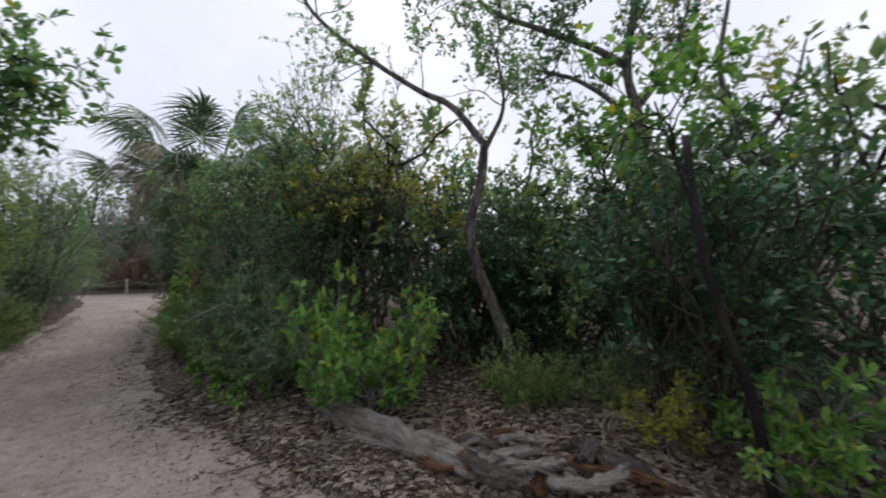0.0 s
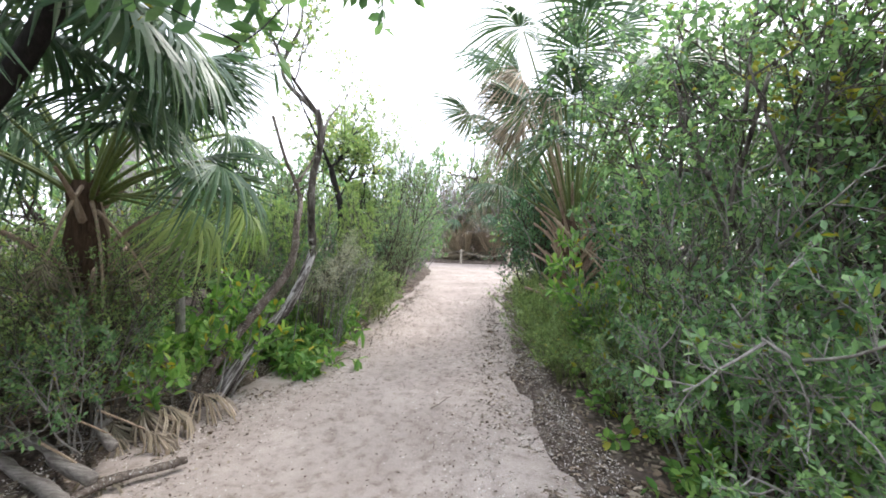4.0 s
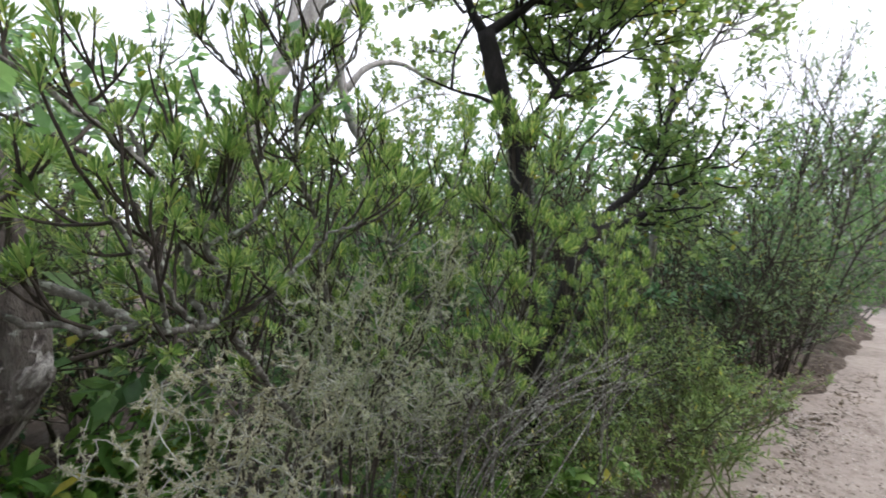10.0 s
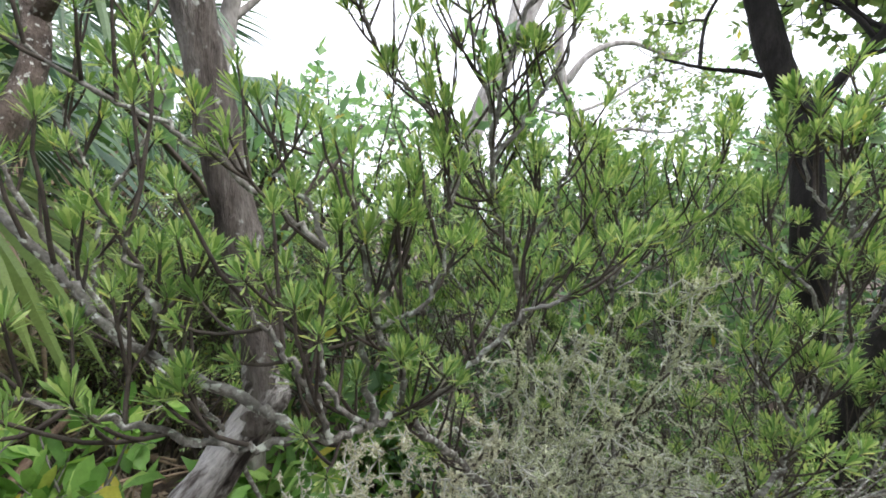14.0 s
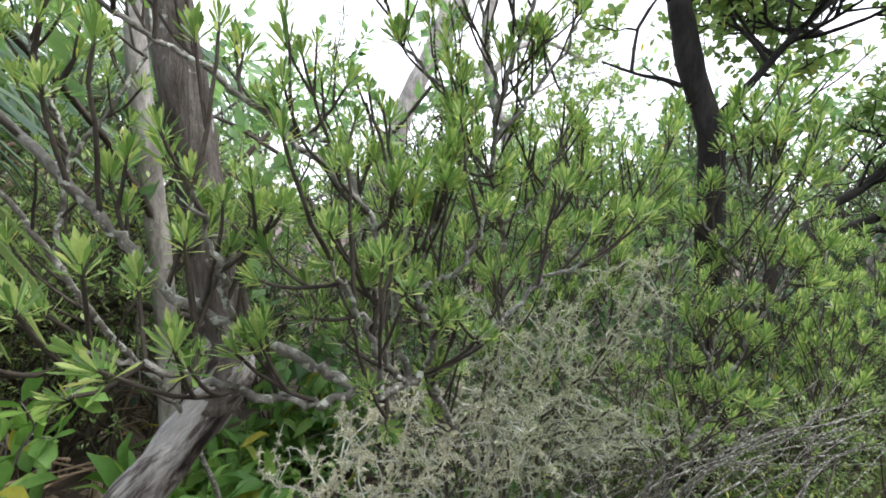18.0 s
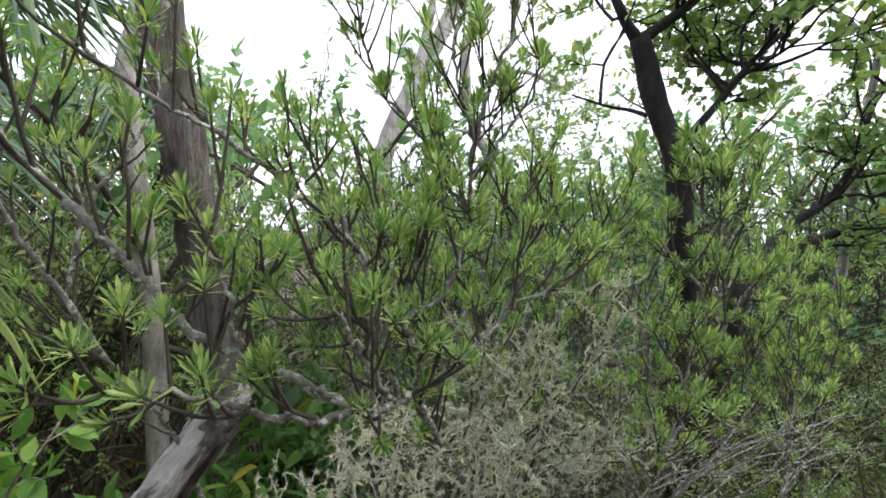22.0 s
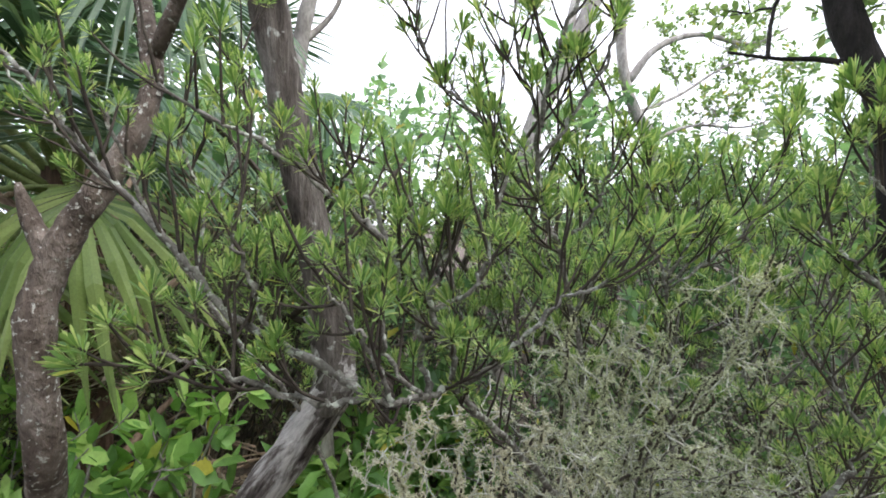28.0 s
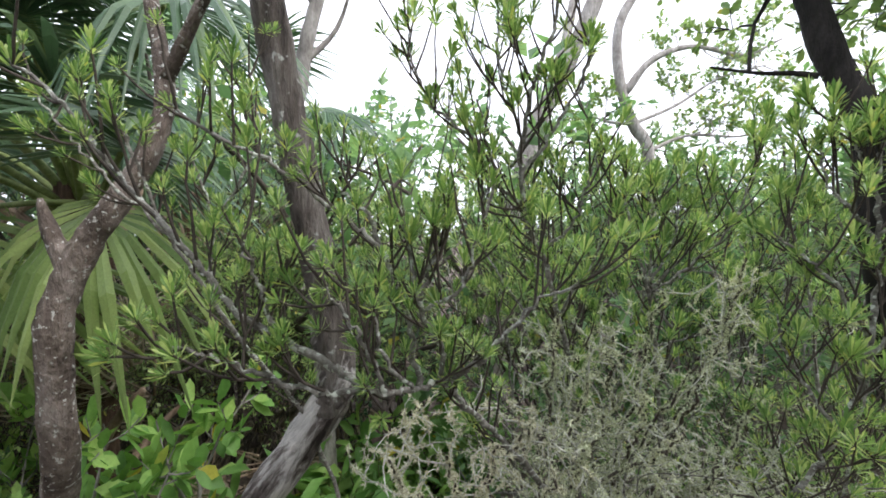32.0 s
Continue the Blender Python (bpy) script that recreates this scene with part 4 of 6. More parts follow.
rows_of(far_shrub, 4.8, 10, 5.5, 22, 6, 2.0, 41, 0.6)
rows_of(far_shrub, 9.5, 3, 7.5, -5, 5, 2.0, 42, 0.8)
rows_of(far_shrub, 4.4, -1.0, 4.6, -7, 4, 1.6, 43, 0.3)
rows_of(fern, 1.0, 8.6, 0.85, 10.7, 5, 1.0, 44, 0.06)
rows_of(fern, 1.0, 12.2, 0.95, 14.5, 3, 1.1, 45, 0.06)
rows_of(dark, 2.3, 10.2, 2.5, 12.5, 2, 1.4, 46, 0.2)
rows_of(dark, 5.0, 7.0, 9.5, 3.6, 5, 1.8, 47, 0.3, 0.95)
rows_of(lime, -2.3, 11.2, -2.5, 13.2, 4, 0.95, 48, 0.08)
rows_of(fern, 1.4, 7.9, 1.0, 10.0, 6, 1.2, 90, 0.06)
rows_of(leafy, 1.6, 8.0, 1.35, 9.0, 2, 0.42, 99, 0.06)
rows_of(vine, 1.55, 6.5, 1.3, 8.0, 4, 0.85, 91, 0.08)
rows_of(leafy, 2.0, 6.0, 1.5, 7.6, 4, 0.65, 92, 0.1)
rows_of(dark, 4.0, 6.2, 6.0, 4.7, 5, 1.1, 93, 0.12)
rows_of(dark, 5.6, 3.0, 6.4, 4.8, 3, 1.6, 94, 0.15)
rows_of(lime, -3.6, 6.7, -4.3, 8.1, 4, 1.05, 95, 0.1)
rows_of(vine, 3.6, 4.9, 5.0, 3.6, 5, 0.7, 96, 0.2)
rows_of(fern, 3.9, 4.6, 5.2, 3.2, 5, 0.9, 106, 0.2)
rows_of(lime, -3.6, 7.6, -3.9, 9.3, 4, 1.5, 101, 0.1)
put(lime, -2.75, 7.15, 0.95)
put(lime, -3.2, 7.0, 1.2)
put(leafy, -2.5, 6.95, 0.55)
rows_of(fern, 1.0, 10.9, 0.85, 12.3, 4, 1.1, 103, 0.05)
rows_of(dark, 1.5, 11.2, 1.7, 12.4, 3, 0.75, 104, 0.08)
rows_of(fern, 1.35, 9.7, 1.15, 11.0, 4, 1.1, 105, 0.08)
# end of the trail
rows_of(brush, -6, 28.6, 7, 27.8, 11, 1.6, 51, 0.4)
rows_of(brush, -5, 30.4, 6, 30.4, 6, 2.0, 52, 0.4)
rows_of(far_shrub, -8, 32.5, 10, 32, 9, 2.7, 53, 0.6, 1.1)
rows_of(crown_tree, -6, 34.5, 9, 33.5, 5, 2.0, 54, 0.8)
rows_of(leafy, 3.6, 19.4, 5.0, 22, 2, 1.2, 55, 0.2)
rows_of(far_shrub, 3.0, -12, -2.0, -12.5, 4, 1.8, 56, 0.3)

rows_of(herb, -2.1, 9.5, -2.7, 8.9, 5, 1.3, 61, 0.2)
rows_of(herb, -2.15, 9.9, -2.1, 11.0, 6, 1.25, 62, 0.15)
rows_of(herb, -2.5, 10.2, -3.2, 10.6, 5, 1.3, 63, 0.25)
rows_of(herb, -2.9, 8.6, -3.4, 9.4, 2, 1.2, 64, 0.25)
rows_of(grey, -1.95, 10.0, -1.95, 10.5, 2, 1.05, 65, 0.03)
rows_of(lime, -2.05, 10.5, -2.1, 11.0, 2, 0.85, 67, 0.04, 0.9)
rows_of(grey, -2.4, 9.7, -2.5, 11.0, 3, 1.05, 68, 0.1, 0.82)
rows_of(bright, 2.3, 6.2, 1.75, 7.2, 2, 1.25, 71, 0.1)
rows_of(bright, 2.7, 5.9, 3.4, 5.3, 2, 1.3, 72, 0.1)
rows_of(bright, 4.2, 2.3, 4.3, 1.6, 2, 0.95, 73, 0.1)
rows_of(bright, 1.5, 8.3, 1.45, 9.2, 2, 1.2, 74, 0.1)
rows_of(bright, -2.2, 7.85, -2.25, 7.8, 1, 1.15, 75, 0.03, 1.2)
rows_of(dark, -4.4, 8.0, -4.3, 9.4, 2, 0.85, 79, 0.1)
rows_of(herb, -3.0, 9.0, -4.0, 9.6, 3, 1.0, 82, 0.2)
rows_of(vine, -1.75, 4.75, -1.85, 5.4, 3, 1.0, 76, 0.08, 1.3)
rows_of(vine, -2.2, 3.8, -2.6, 5.8, 3, 1.0, 77, 0.15)
put(far_shrub, -4.4, 6.5, 1.5)
put(far_shrub, -4.9, 7.3, 1.3)
rows_of(dark, -4.4, 6.9, -5.3, 8.0, 3, 0.95, 88, 0.1)
rows_of(herb, -1.98, 10.1, -2.05, 10.6, 3, 1.1, 87, 0.04)
rows_of(herb, -1.75, 8.9, -1.95, 9.25, 4, 1.15, 83, 0.05)
rows_of(bright, 1.3, 8.75, 1.5, 9.3, 2, 1.15, 84, 0.05, 1.25)
rows_of(lime, -2.75, 6.8, -3.7, 7.2, 3, 0.95, 80, 0.06)
rows_of(lime, -2.55, 7.25, -2.75, 7.15, 2, 1.15, 96, 0.04)
rows_of(vine, 1.6, 5.6, 1.45, 6.8, 2, 0.8, 78, 0.1)
put(bright, -2.3, 8.12, 1.15, 1.6)
rows_of(bright, 2.15, 5.25, 2.6, 4.55, 3, 1.15, 97, 0.06, 1.2)
rows_of(vine, -1.9, 4.6, -2.5, 5.3, 3, 0.9, 98, 0.1)


def wood(name, label, category, limbs, mat, leaf=None, seed=0, sides=9, twigs=0, reach=0.7, per=8, leaf_from=1):
    """A tree from its main limbs, each a line with two radii, with leafy twigs on the later ones."""
    rng = np.random.default_rng(seed)
    ob = thing(name, label, category)
    crown, tw = Geo(), Geo()
    for k, (pts, r0, r1) in enumerate(limbs):
        g = Geo()
        n = 5 * len(pts)
        line = smooth_line(pts, n)
        tube(g, line, np.linspace(r0, r1, n) * (1 + 0.03 * np.sin(np.arange(n) * 0.9)), sides, 0.07, rng)
        part("trunk" if k == 0 else "limb", g, M[mat], ob)
        if leaf and (k >= leaf_from or len(limbs) == 1):
            for _ in range(twigs[k] if isinstance(twigs, tuple) else twigs):
                i = rng.integers(n // 3, n - 1)
                axis = unit(line[i + 1] - line[i])
                rad = unit(np.cross(axis, rng.normal(0, 1, 3)))
                lines = grow(rng, line[i], unit(axis * 0.5 + rad), reach * rng.uniform(0.5, 1.1), 0.009, 3, (4, 3), 0.8, 0.25, 0.1)
                for q, r, lv in lines:
                    tube(tw, q, r, 4, cap=False)
                p, t = anchors(rng, lines, 1, per, 0.35)
                foliage(crown, rng, p, t, *leaf[:3], 1.0, 0.5)
    if tw.n:
        part("spray", tw, M[mat], ob, kind="stuff")
        part("crown", crown, M[leaf[3]], ob, kind="stuff")
    return ob


OVAL = (0.06, 0.032, "ell", "leaf_green")
# the dark forked tree and its low limbs
SPRAY = (0.045, 0.03, "ell", "leaf_scrub")
wood("forked_tree", "black-barked forked tree with sparse green leaves", "tree", [
    ([(-2.08, 10.9, 0), (-2.06, 10.82, 0.857), (-2.01, 10.69, 1.36), (-1.97, 10.59, 1.74), (-1.99, 10.57, 2.03), (-2.03, 10.49, 2.25), (-2.07, 10.43, 2.5)], 0.052, 0.042),
    ([(-2.07, 10.43, 2.49), (-2.09, 10.38, 2.56), (-2.12, 10.33, 2.68), (-2.31, 10.23, 3.12), (-2.48, 10.02, 3.63)], 0.026, 0.01),
    ([(-2.07, 10.43, 2.49), (-2.02, 10.52, 2.57), (-1.98, 10.64, 2.68), (-1.97, 11.03, 3.04), (-1.89, 11.45, 3.29)], 0.026, 0.01),
    ([(-2.04, 10.46, 2.2), (-2.07, 10.4, 2.22), (-2.1, 10.31, 2.23), (-2.16, 10.19, 2.27)], 0.01, 0.004),
    ([(-1.99, 10.57, 2.07), (-1.93, 10.69, 2.24), (-1.89, 10.86, 2.45), (-1.81, 11.11, 2.7)], 0.018, 0.008),
    ([(-1.98, 10.64, 2.68), (-2.1, 11.1, 2.85), (-2.3, 11.6, 3.1), (-2.4, 12.0, 3.2)], 0.016, 0.006)], "bark_dark", SPRAY, 1, twigs=(0, 3, 16, 1, 12, 14), reach=0.55, per=10)
wood("leaning_tree", "dark leaning tree with two low limbs over shrubs", "tree", [
    ([(-2.2, 10.75, 0.05), (-2.12, 10.95, 0.8), (-2.07, 11.15, 1.55)], 0.05, 0.042),
    ([(-2.07, 11.14, 1.54), (-2.08, 11.4, 1.68), (-2.1, 11.8, 1.76), (-1.99, 12.13, 1.93), (-1.92, 12.35, 2.15), (-1.85, 12.55, 2.45)], 0.036, 0.007),
    ([(-2.07, 11.16, 1.56), (-2.14, 11.6, 1.82), (-2.1, 11.85, 1.97), (-2.06, 12.0, 2.2), (-2.04, 12.1, 2.5), (-1.95, 12.3, 2.8)], 0.03, 0.005)],
     "bark_dark", SPRAY, 2, twigs=11, reach=0.55, per=9)
wood("leaning_tree", "thin dark tree with airy small leaves", "tree", [
    ([(-2.5, 12.6, 0.0), (-2.35, 12.5, 1.2), (-2.25, 12.45, 2.2), (-2.2, 12.5, 3.0)], 0.035, 0.02),
    ([(-2.22, 12.5, 2.6), (-2.0, 12.8, 3.3), (-1.9, 13.0, 4.0)], 0.016, 0.006),
    ([(-2.2, 12.5, 2.9), (-2.5, 12.3, 3.5), (-2.5, 12.4, 4.2)], 0.016, 0.006)], "twig_grey", SPRAY, 22, twigs=10, reach=0.7)
# grey tree beside the bush, its bleached leaning foot, and the broken one
grey_tree = wood("grey_tree", "grey-barked small tree rising behind the rosette bush", "tree", [
    ([(-1.745, 8.99, 1.28), (-1.73, 9.02, 1.37), (-1.735, 8.99, 1.55), (-1.73, 8.965, 1.68), (-1.72, 8.94, 1.82), (-1.7, 8.905, 2.04), (-1.67, 8.883, 2.2), (-1.62, 8.87, 2.35), (-1.57, 8.85, 2.6), (-1.6, 8.8, 2.85)], 0.044, 0.034),
    ([(-1.61, 8.87, 2.4), (-1.6, 9.1, 2.8), (-1.6, 9.5, 3.1)], 0.02, 0.008),
    # leafy limbs added above the close view; they also shade the rosette bush
    ([(-1.59, 8.81, 2.8), (-2.05, 8.95, 3.3), (-1.9, 9.1, 3.9), (-1.95, 9.15, 4.5)], 0.026, 0.01),
    ([(-1.59, 8.81, 2.8), (-1.8, 8.5, 3.2), (-2.0, 8.3, 3.8)], 0.02, 0.008)], "bark_grey", SPRAY, 4, sides=14, twigs=5, reach=0.6, leaf_from=2)
foot_line = smooth_line([(-2.25, 8.05, 0.0), (-2.1, 8.3, 0.38), (-1.9, 8.585, 0.698), (-1.85, 8.669, 0.802), (-1.79, 8.782, 0.982), (-1.745, 8.99, 1.29), (-1.73, 9.02, 1.37), (-1.74, 8.99, 1.5)], 44)
foot_pose = Matrix.Translation(foot_line[0]) @ Vector(foot_line[34] - foot_line[0]).to_track_quat("Z", "Y").to_matrix().to_4x4()
foot_geo = Geo()
tube(foot_geo, [foot_pose.inverted() @ Vector(p) for p in foot_line], np.linspace(0.058, 0.04, 44), 16, 0.13, np.random.default_rng(3))
part("foot", foot_geo, M["white_bark"], grey_tree, "bleached, white-streaked leaning foot").matrix_basis = foot_pose
wood("broken_tree", "rough brown trunk with a snapped side branch", "tree", [
    ([(-2.4, 7.8, 0.0), (-2.2, 7.97, 0.4), (-1.9, 8.22, 0.88), (-1.72, 8.38, 1.18), (-1.66, 8.42, 1.45), (-1.665, 8.44, 1.57), (-1.67, 8.49, 1.68), (-1.67, 8.54, 1.75), (-1.69, 8.6, 1.86), (-1.72, 8.63, 1.98), (-1.76, 8.6, 2.12), (-1.82, 8.54, 2.3), (-1.9, 8.45, 2.7)], 0.046, 0.014),
    ([(-1.665, 8.46, 1.62), (-1.66, 8.43, 1.68), (-1.655, 8.412, 1.74), (-1.65, 8.408, 1.775)], 0.027, 0.005),
    ([(-1.74, 8.62, 2.05), (-1.66, 8.8, 2.3), (-1.62, 9.0, 2.6)], 0.016, 0.008)], "bark_brown", None, 5, sides=12)
# thin far trunks against the sky
wood("pale_tree", "pale grey forked trunk with bare upper branches", "tree", [
    ([(-5.0, 9.9, 0.0), (-5.0, 9.95, 1.3), (-5.0, 10.122, 2.177), (-5.0, 10.313, 2.841), (-5.0, 10.532, 3.281), (-5.0, 10.83, 3.936), (-5.0, 11.017, 4.477)], 0.12, 0.07),
    ([(-5.0, 10.367, 2.979), (-5.0, 10.583, 3.663), (-5.1, 10.72, 4.373)], 0.07, 0.03)], "bark_pale", None, 6)
wood("pale_tree", "thin pale curved trunk with a long bare limb", "tree", [
    ([(-6.0, 12.02, 0.0), (-6.0, 11.97, 1.4), (-6.0, 11.923, 2.701), (-6.0, 11.724, 3.075), (-6.0, 11.558, 3.583), (-6.0, 11.534, 4.255), (-6.0, 11.834, 4.792)], 0.085, 0.05),
    ([(-6.0, 11.615, 3.448), (-6.0, 11.952, 3.855), (-6.2, 12.586, 4.114), (-6.4, 13.376, 4.097), (-6.4, 13.892, 4.317)], 0.05, 0.015),
    ([(-6.0, 11.724, 3.075), (-6.2, 12.385, 3.376), (-6.4, 13.085, 3.804), (-6.5, 13.83, 4.03)], 0.025, 0.008),
    ([(-6.0, 11.902, 2.735), (-6.2, 12.536, 2.988), (-6.3, 13.33, 3.014), (-6.4, 13.995, 3.26)], 0.025, 0.008),
    ([(-6.0, 11.724, 3.075), (-6.0, 11.378, 3.108), (-6.1, 11.135, 3.272)], 0.025, 0.008)], "bark_pale", (0.06, 0.04, "ell", "leaf_scrub"), 7, twigs=(0, 6, 10, 10, 6), reach=0.6, per=10)
wood("pale_tree", "slim pale leafless trunk behind the grey tree", "tree", [
    ([(-3.1, 8.7, 0.0), (-3.05, 8.65, 1.2), (-3.0, 8.55, 2.22), (-3.0, 8.574, 2.513), (-3.0, 8.614, 2.745), (-3.0, 8.711, 3.091)], 0.05, 0.035),
    ([(-3.0, 8.6, 2.6), (-3.05, 8.75, 2.8), (-3.0, 8.85, 3.05)], 0.018, 0.006),
    ([(-3.0, 8.66, 2.85), (-2.95, 8.55, 3.05), (-3.0, 8.5, 3.3)], 0.016, 0.006)], "bark_pale", None, 17)

# the rosette bush that the walk ends at, and its neighbours
rosette_bush("bush with grey forking stems and green leaf rosettes", 21, [
    ([(-1.95, 9.9, 0.02), (-1.8, 9.75, 0.5), (-1.6, 9.564, 1.064), (-1.5, 9.445, 1.234), (-1.42, 9.36, 1.349), (-1.33, 9.299, 1.436), (-1.27, 9.255, 1.498), (-1.23, 9.217, 1.506), (-1.2, 9.187, 1.511), (-1.19, 9.163, 1.521)], 0.0075),
    ([(-1.19, 9.163, 1.521), (-1.2, 9.121, 1.545), (-1.2, 9.061, 1.579), (-1.2, 9.015, 1.609), (-1.2, 8.983, 1.652), (-1.2, 8.945, 1.695), (-1.2, 8.894, 1.751), (-1.2, 8.856, 1.8), (-1.2, 8.822, 1.848), (-1.2, 8.769, 1.893)], 0.0048),
    ([(-1.24, 9.224, 1.504), (-1.26, 9.214, 1.556), (-1.26, 9.196, 1.631), (-1.25, 9.169, 1.687), (-1.25, 9.129, 1.717), (-1.25, 9.065, 1.767), (-1.25, 9.022, 1.796), (-1.25, 8.965, 1.821), (-1.25, 8.912, 1.86)], 0.0042),
    ([(-1.27, 9.255, 1.498), (-1.25, 9.252, 1.551), (-1.245, 9.227, 1.6), (-1.25, 9.217, 1.655), (-1.26, 9.209, 1.698), (-1.26, 9.199, 1.735)], 0.0042),
    ([(-1.245, 9.227, 1.6), (-1.24, 9.264, 1.619), (-1.23, 9.289, 1.656), (-1.22, 9.295, 1.692)], 0.0034),
    ([(-1.245, 9.224, 1.611), (-1.25, 9.249, 1.677), (-1.26, 9.258, 1.713), (-1.26, 9.265, 1.739)], 0.0034),
    ([(-1.27, 9.255, 1.498), (-1.25, 9.289, 1.523), (-1.24, 9.332, 1.568), (-1.23, 9.37, 1.61), (-1.22, 9.424, 1.643)], 0.0042),
    ([(-1.19, 9.163, 1.521), (-1.17, 9.117, 1.522), (-1.16, 9.065, 1.544), (-1.15, 9.022, 1.567), (-1.14, 8.978, 1.582)], 0.0042),
    ([(-1.26, 9.196, 1.631), (-1.28, 9.159, 1.714), (-1.28, 9.137, 1.744), (-1.29, 9.119, 1.76)], 0.0034),
    ([(-1.2, 9.061, 1.579), (-1.19, 9.053, 1.621), (-1.18, 9.039, 1.667), (-1.18, 9.03, 1.699)], 0.003),
    ([(-1.2, 9.187, 1.511), (-1.17, 9.168, 1.573), (-1.16, 9.146, 1.613), (-1.15, 9.125, 1.639)], 0.003),
    ([(-1.23, 9.217, 1.506), (-1.2, 9.187, 1.551), (-1.19, 9.176, 1.594), (-1.18, 9.166, 1.622)], 0.003)], 0.033, 0.085, 0.6, 0.78)
rosette_bush("tall rosette bush with thin dark twigs behind another", 22, [
    ([(-1.95, 9.75, 0.02), (-1.8, 9.65, 0.7), (-1.62, 9.556, 1.277), (-1.5, 9.481, 1.548), (-1.44, 9.43, 1.668), (-1.42, 9.397, 1.735), (-1.4, 9.386, 1.808), (-1.38, 9.394, 1.903), (-1.37, 9.407, 1.961), (-1.36, 9.429, 2.025), (-1.36, 9.444, 2.118)], 0.006),
    ([(-1.42, 9.397, 1.74), (-1.42, 9.349, 1.787), (-1.42, 9.307, 1.858), (-1.42, 9.25, 1.904), (-1.42, 9.213, 1.969), (-1.42, 9.201, 2.043)], 0.0036),
    ([(-1.4, 9.387, 1.79), (-1.38, 9.435, 1.867), (-1.36, 9.473, 1.932), (-1.36, 9.49, 1.991)], 0.0036),
    ([(-1.4, 9.393, 1.845), (-1.4, 9.365, 1.917), (-1.4, 9.347, 1.99), (-1.4, 9.365, 2.079)], 0.0036),
    ([(-1.5, 9.481, 1.548), (-1.48, 9.532, 1.645), (-1.46, 9.565, 1.717), (-1.45, 9.591, 1.786)], 0.0036),
    ([(-1.44, 9.43, 1.668), (-1.42, 9.479, 1.716), (-1.4, 9.496, 1.781), (-1.4, 9.518, 1.854)], 0.0036),
    ([(-1.42, 9.349, 1.787), (-1.38, 9.323, 1.725), (-1.36, 9.326, 1.776), (-1.36, 9.335, 1.828)], 0.003)], 0.027, 0.095, 0.74, 0.55)
rosette_bush("slender rosette bush rising from grey lichen twigs", 23, [
    ([(-1.8, 10.0, 0.02), (-1.6, 9.93, 0.7), (-1.5, 9.884, 1.108), (-1.4, 9.865, 1.269), (-1.37, 9.902, 1.379), (-1.35, 9.923, 1.496), (-1.345, 9.933, 1.629), (-1.345, 9.926, 1.75), (-1.345, 9.931, 1.827), (-1.345, 9.952, 1.912)], 0.006),
    ([(-1.35, 9.925, 1.54), (-1.35, 9.868, 1.619), (-1.36, 9.817, 1.671), (-1.37, 9.784, 1.702)], 0.0034),
    ([(-1.345, 9.932, 1.681), (-1.345, 9.886, 1.741), (-1.345, 9.85, 1.775), (-1.345, 9.831, 1.844)], 0.0034),
    ([(-1.345, 9.927, 1.758), (-1.345, 9.892, 1.835), (-1.345, 9.866, 1.873)], 0.003),
    ([(-1.345, 9.931, 1.698), (-1.34, 9.977, 1.749), (-1.34, 10.008, 1.835)], 0.0034),
    ([(-1.35, 9.927, 1.504), (-1.34, 9.974, 1.577), (-1.34, 10.025, 1.629)], 0.0034),
    ([(-1.37, 9.902, 1.379), (-1.37, 9.845, 1.453), (-1.38, 9.814, 1.515), (-1.38, 9.804, 1.57)], 0.003)], 0.029, 0.1, 0.8, 0.6)
rosette_bush("low spreading rosette bush among the scrub", 24, [
    ([(-1.95, 9.95, 0.02), (-1.82, 9.88, 0.7), (-1.7, 9.781, 1.321), (-1.64, 9.729, 1.521), (-1.62, 9.712, 1.592), (-1.62, 9.674, 1.696), (-1.6, 9.647, 1.779)], 0.006),
    ([(-1.62, 9.712, 1.592), (-1.62, 9.717, 1.696), (-1.6, 9.7, 1.791)], 0.0032),
    ([(-1.62, 9.715, 1.598), (-1.61, 9.761, 1.684), (-1.6, 9.766, 1.779)], 0.0032),
    ([(-1.62, 9.719, 1.586), (-1.6, 9.81, 1.696), (-1.58, 9.825, 1.789)], 0.0032),
    ([(-1.62, 9.719, 1.574), (-1.6, 9.852, 1.684), (-1.58, 9.901, 1.801), (-1.57, 9.91, 1.88)], 0.0032)], 0.03, 0.1, 0.8, 0.6)
rosette_bush("rosette bush with dark twigs in front of palm fans", 25, [
    ([(-2.05, 9.1, 0.02), (-1.92, 9.05, 0.7), (-1.75, 8.952, 1.222), (-1.6, 8.881, 1.435), (-1.5, 8.832, 1.592), (-1.46, 8.787, 1.697), (-1.44, 8.763, 1.784), (-1.42, 8.741, 1.865)], 0.006),
    ([(-1.5, 8.832, 1.592), (-1.48, 8.855, 1.717), (-1.46, 8.838, 1.796), (-1.45, 8.825, 1.853)], 0.0032),
    ([(-1.46, 8.787, 1.697), (-1.42, 8.721, 1.782), (-1.4, 8.666, 1.861), (-1.38, 8.633, 1.917)], 0.0032),
    ([(-1.48, 8.855, 1.717), (-1.48, 8.918, 1.819), (-1.48, 8.939, 1.89), (-1.48, 8.91, 1.97)], 0.0032)], 0.042, 0.1, 0.6, 0.6)
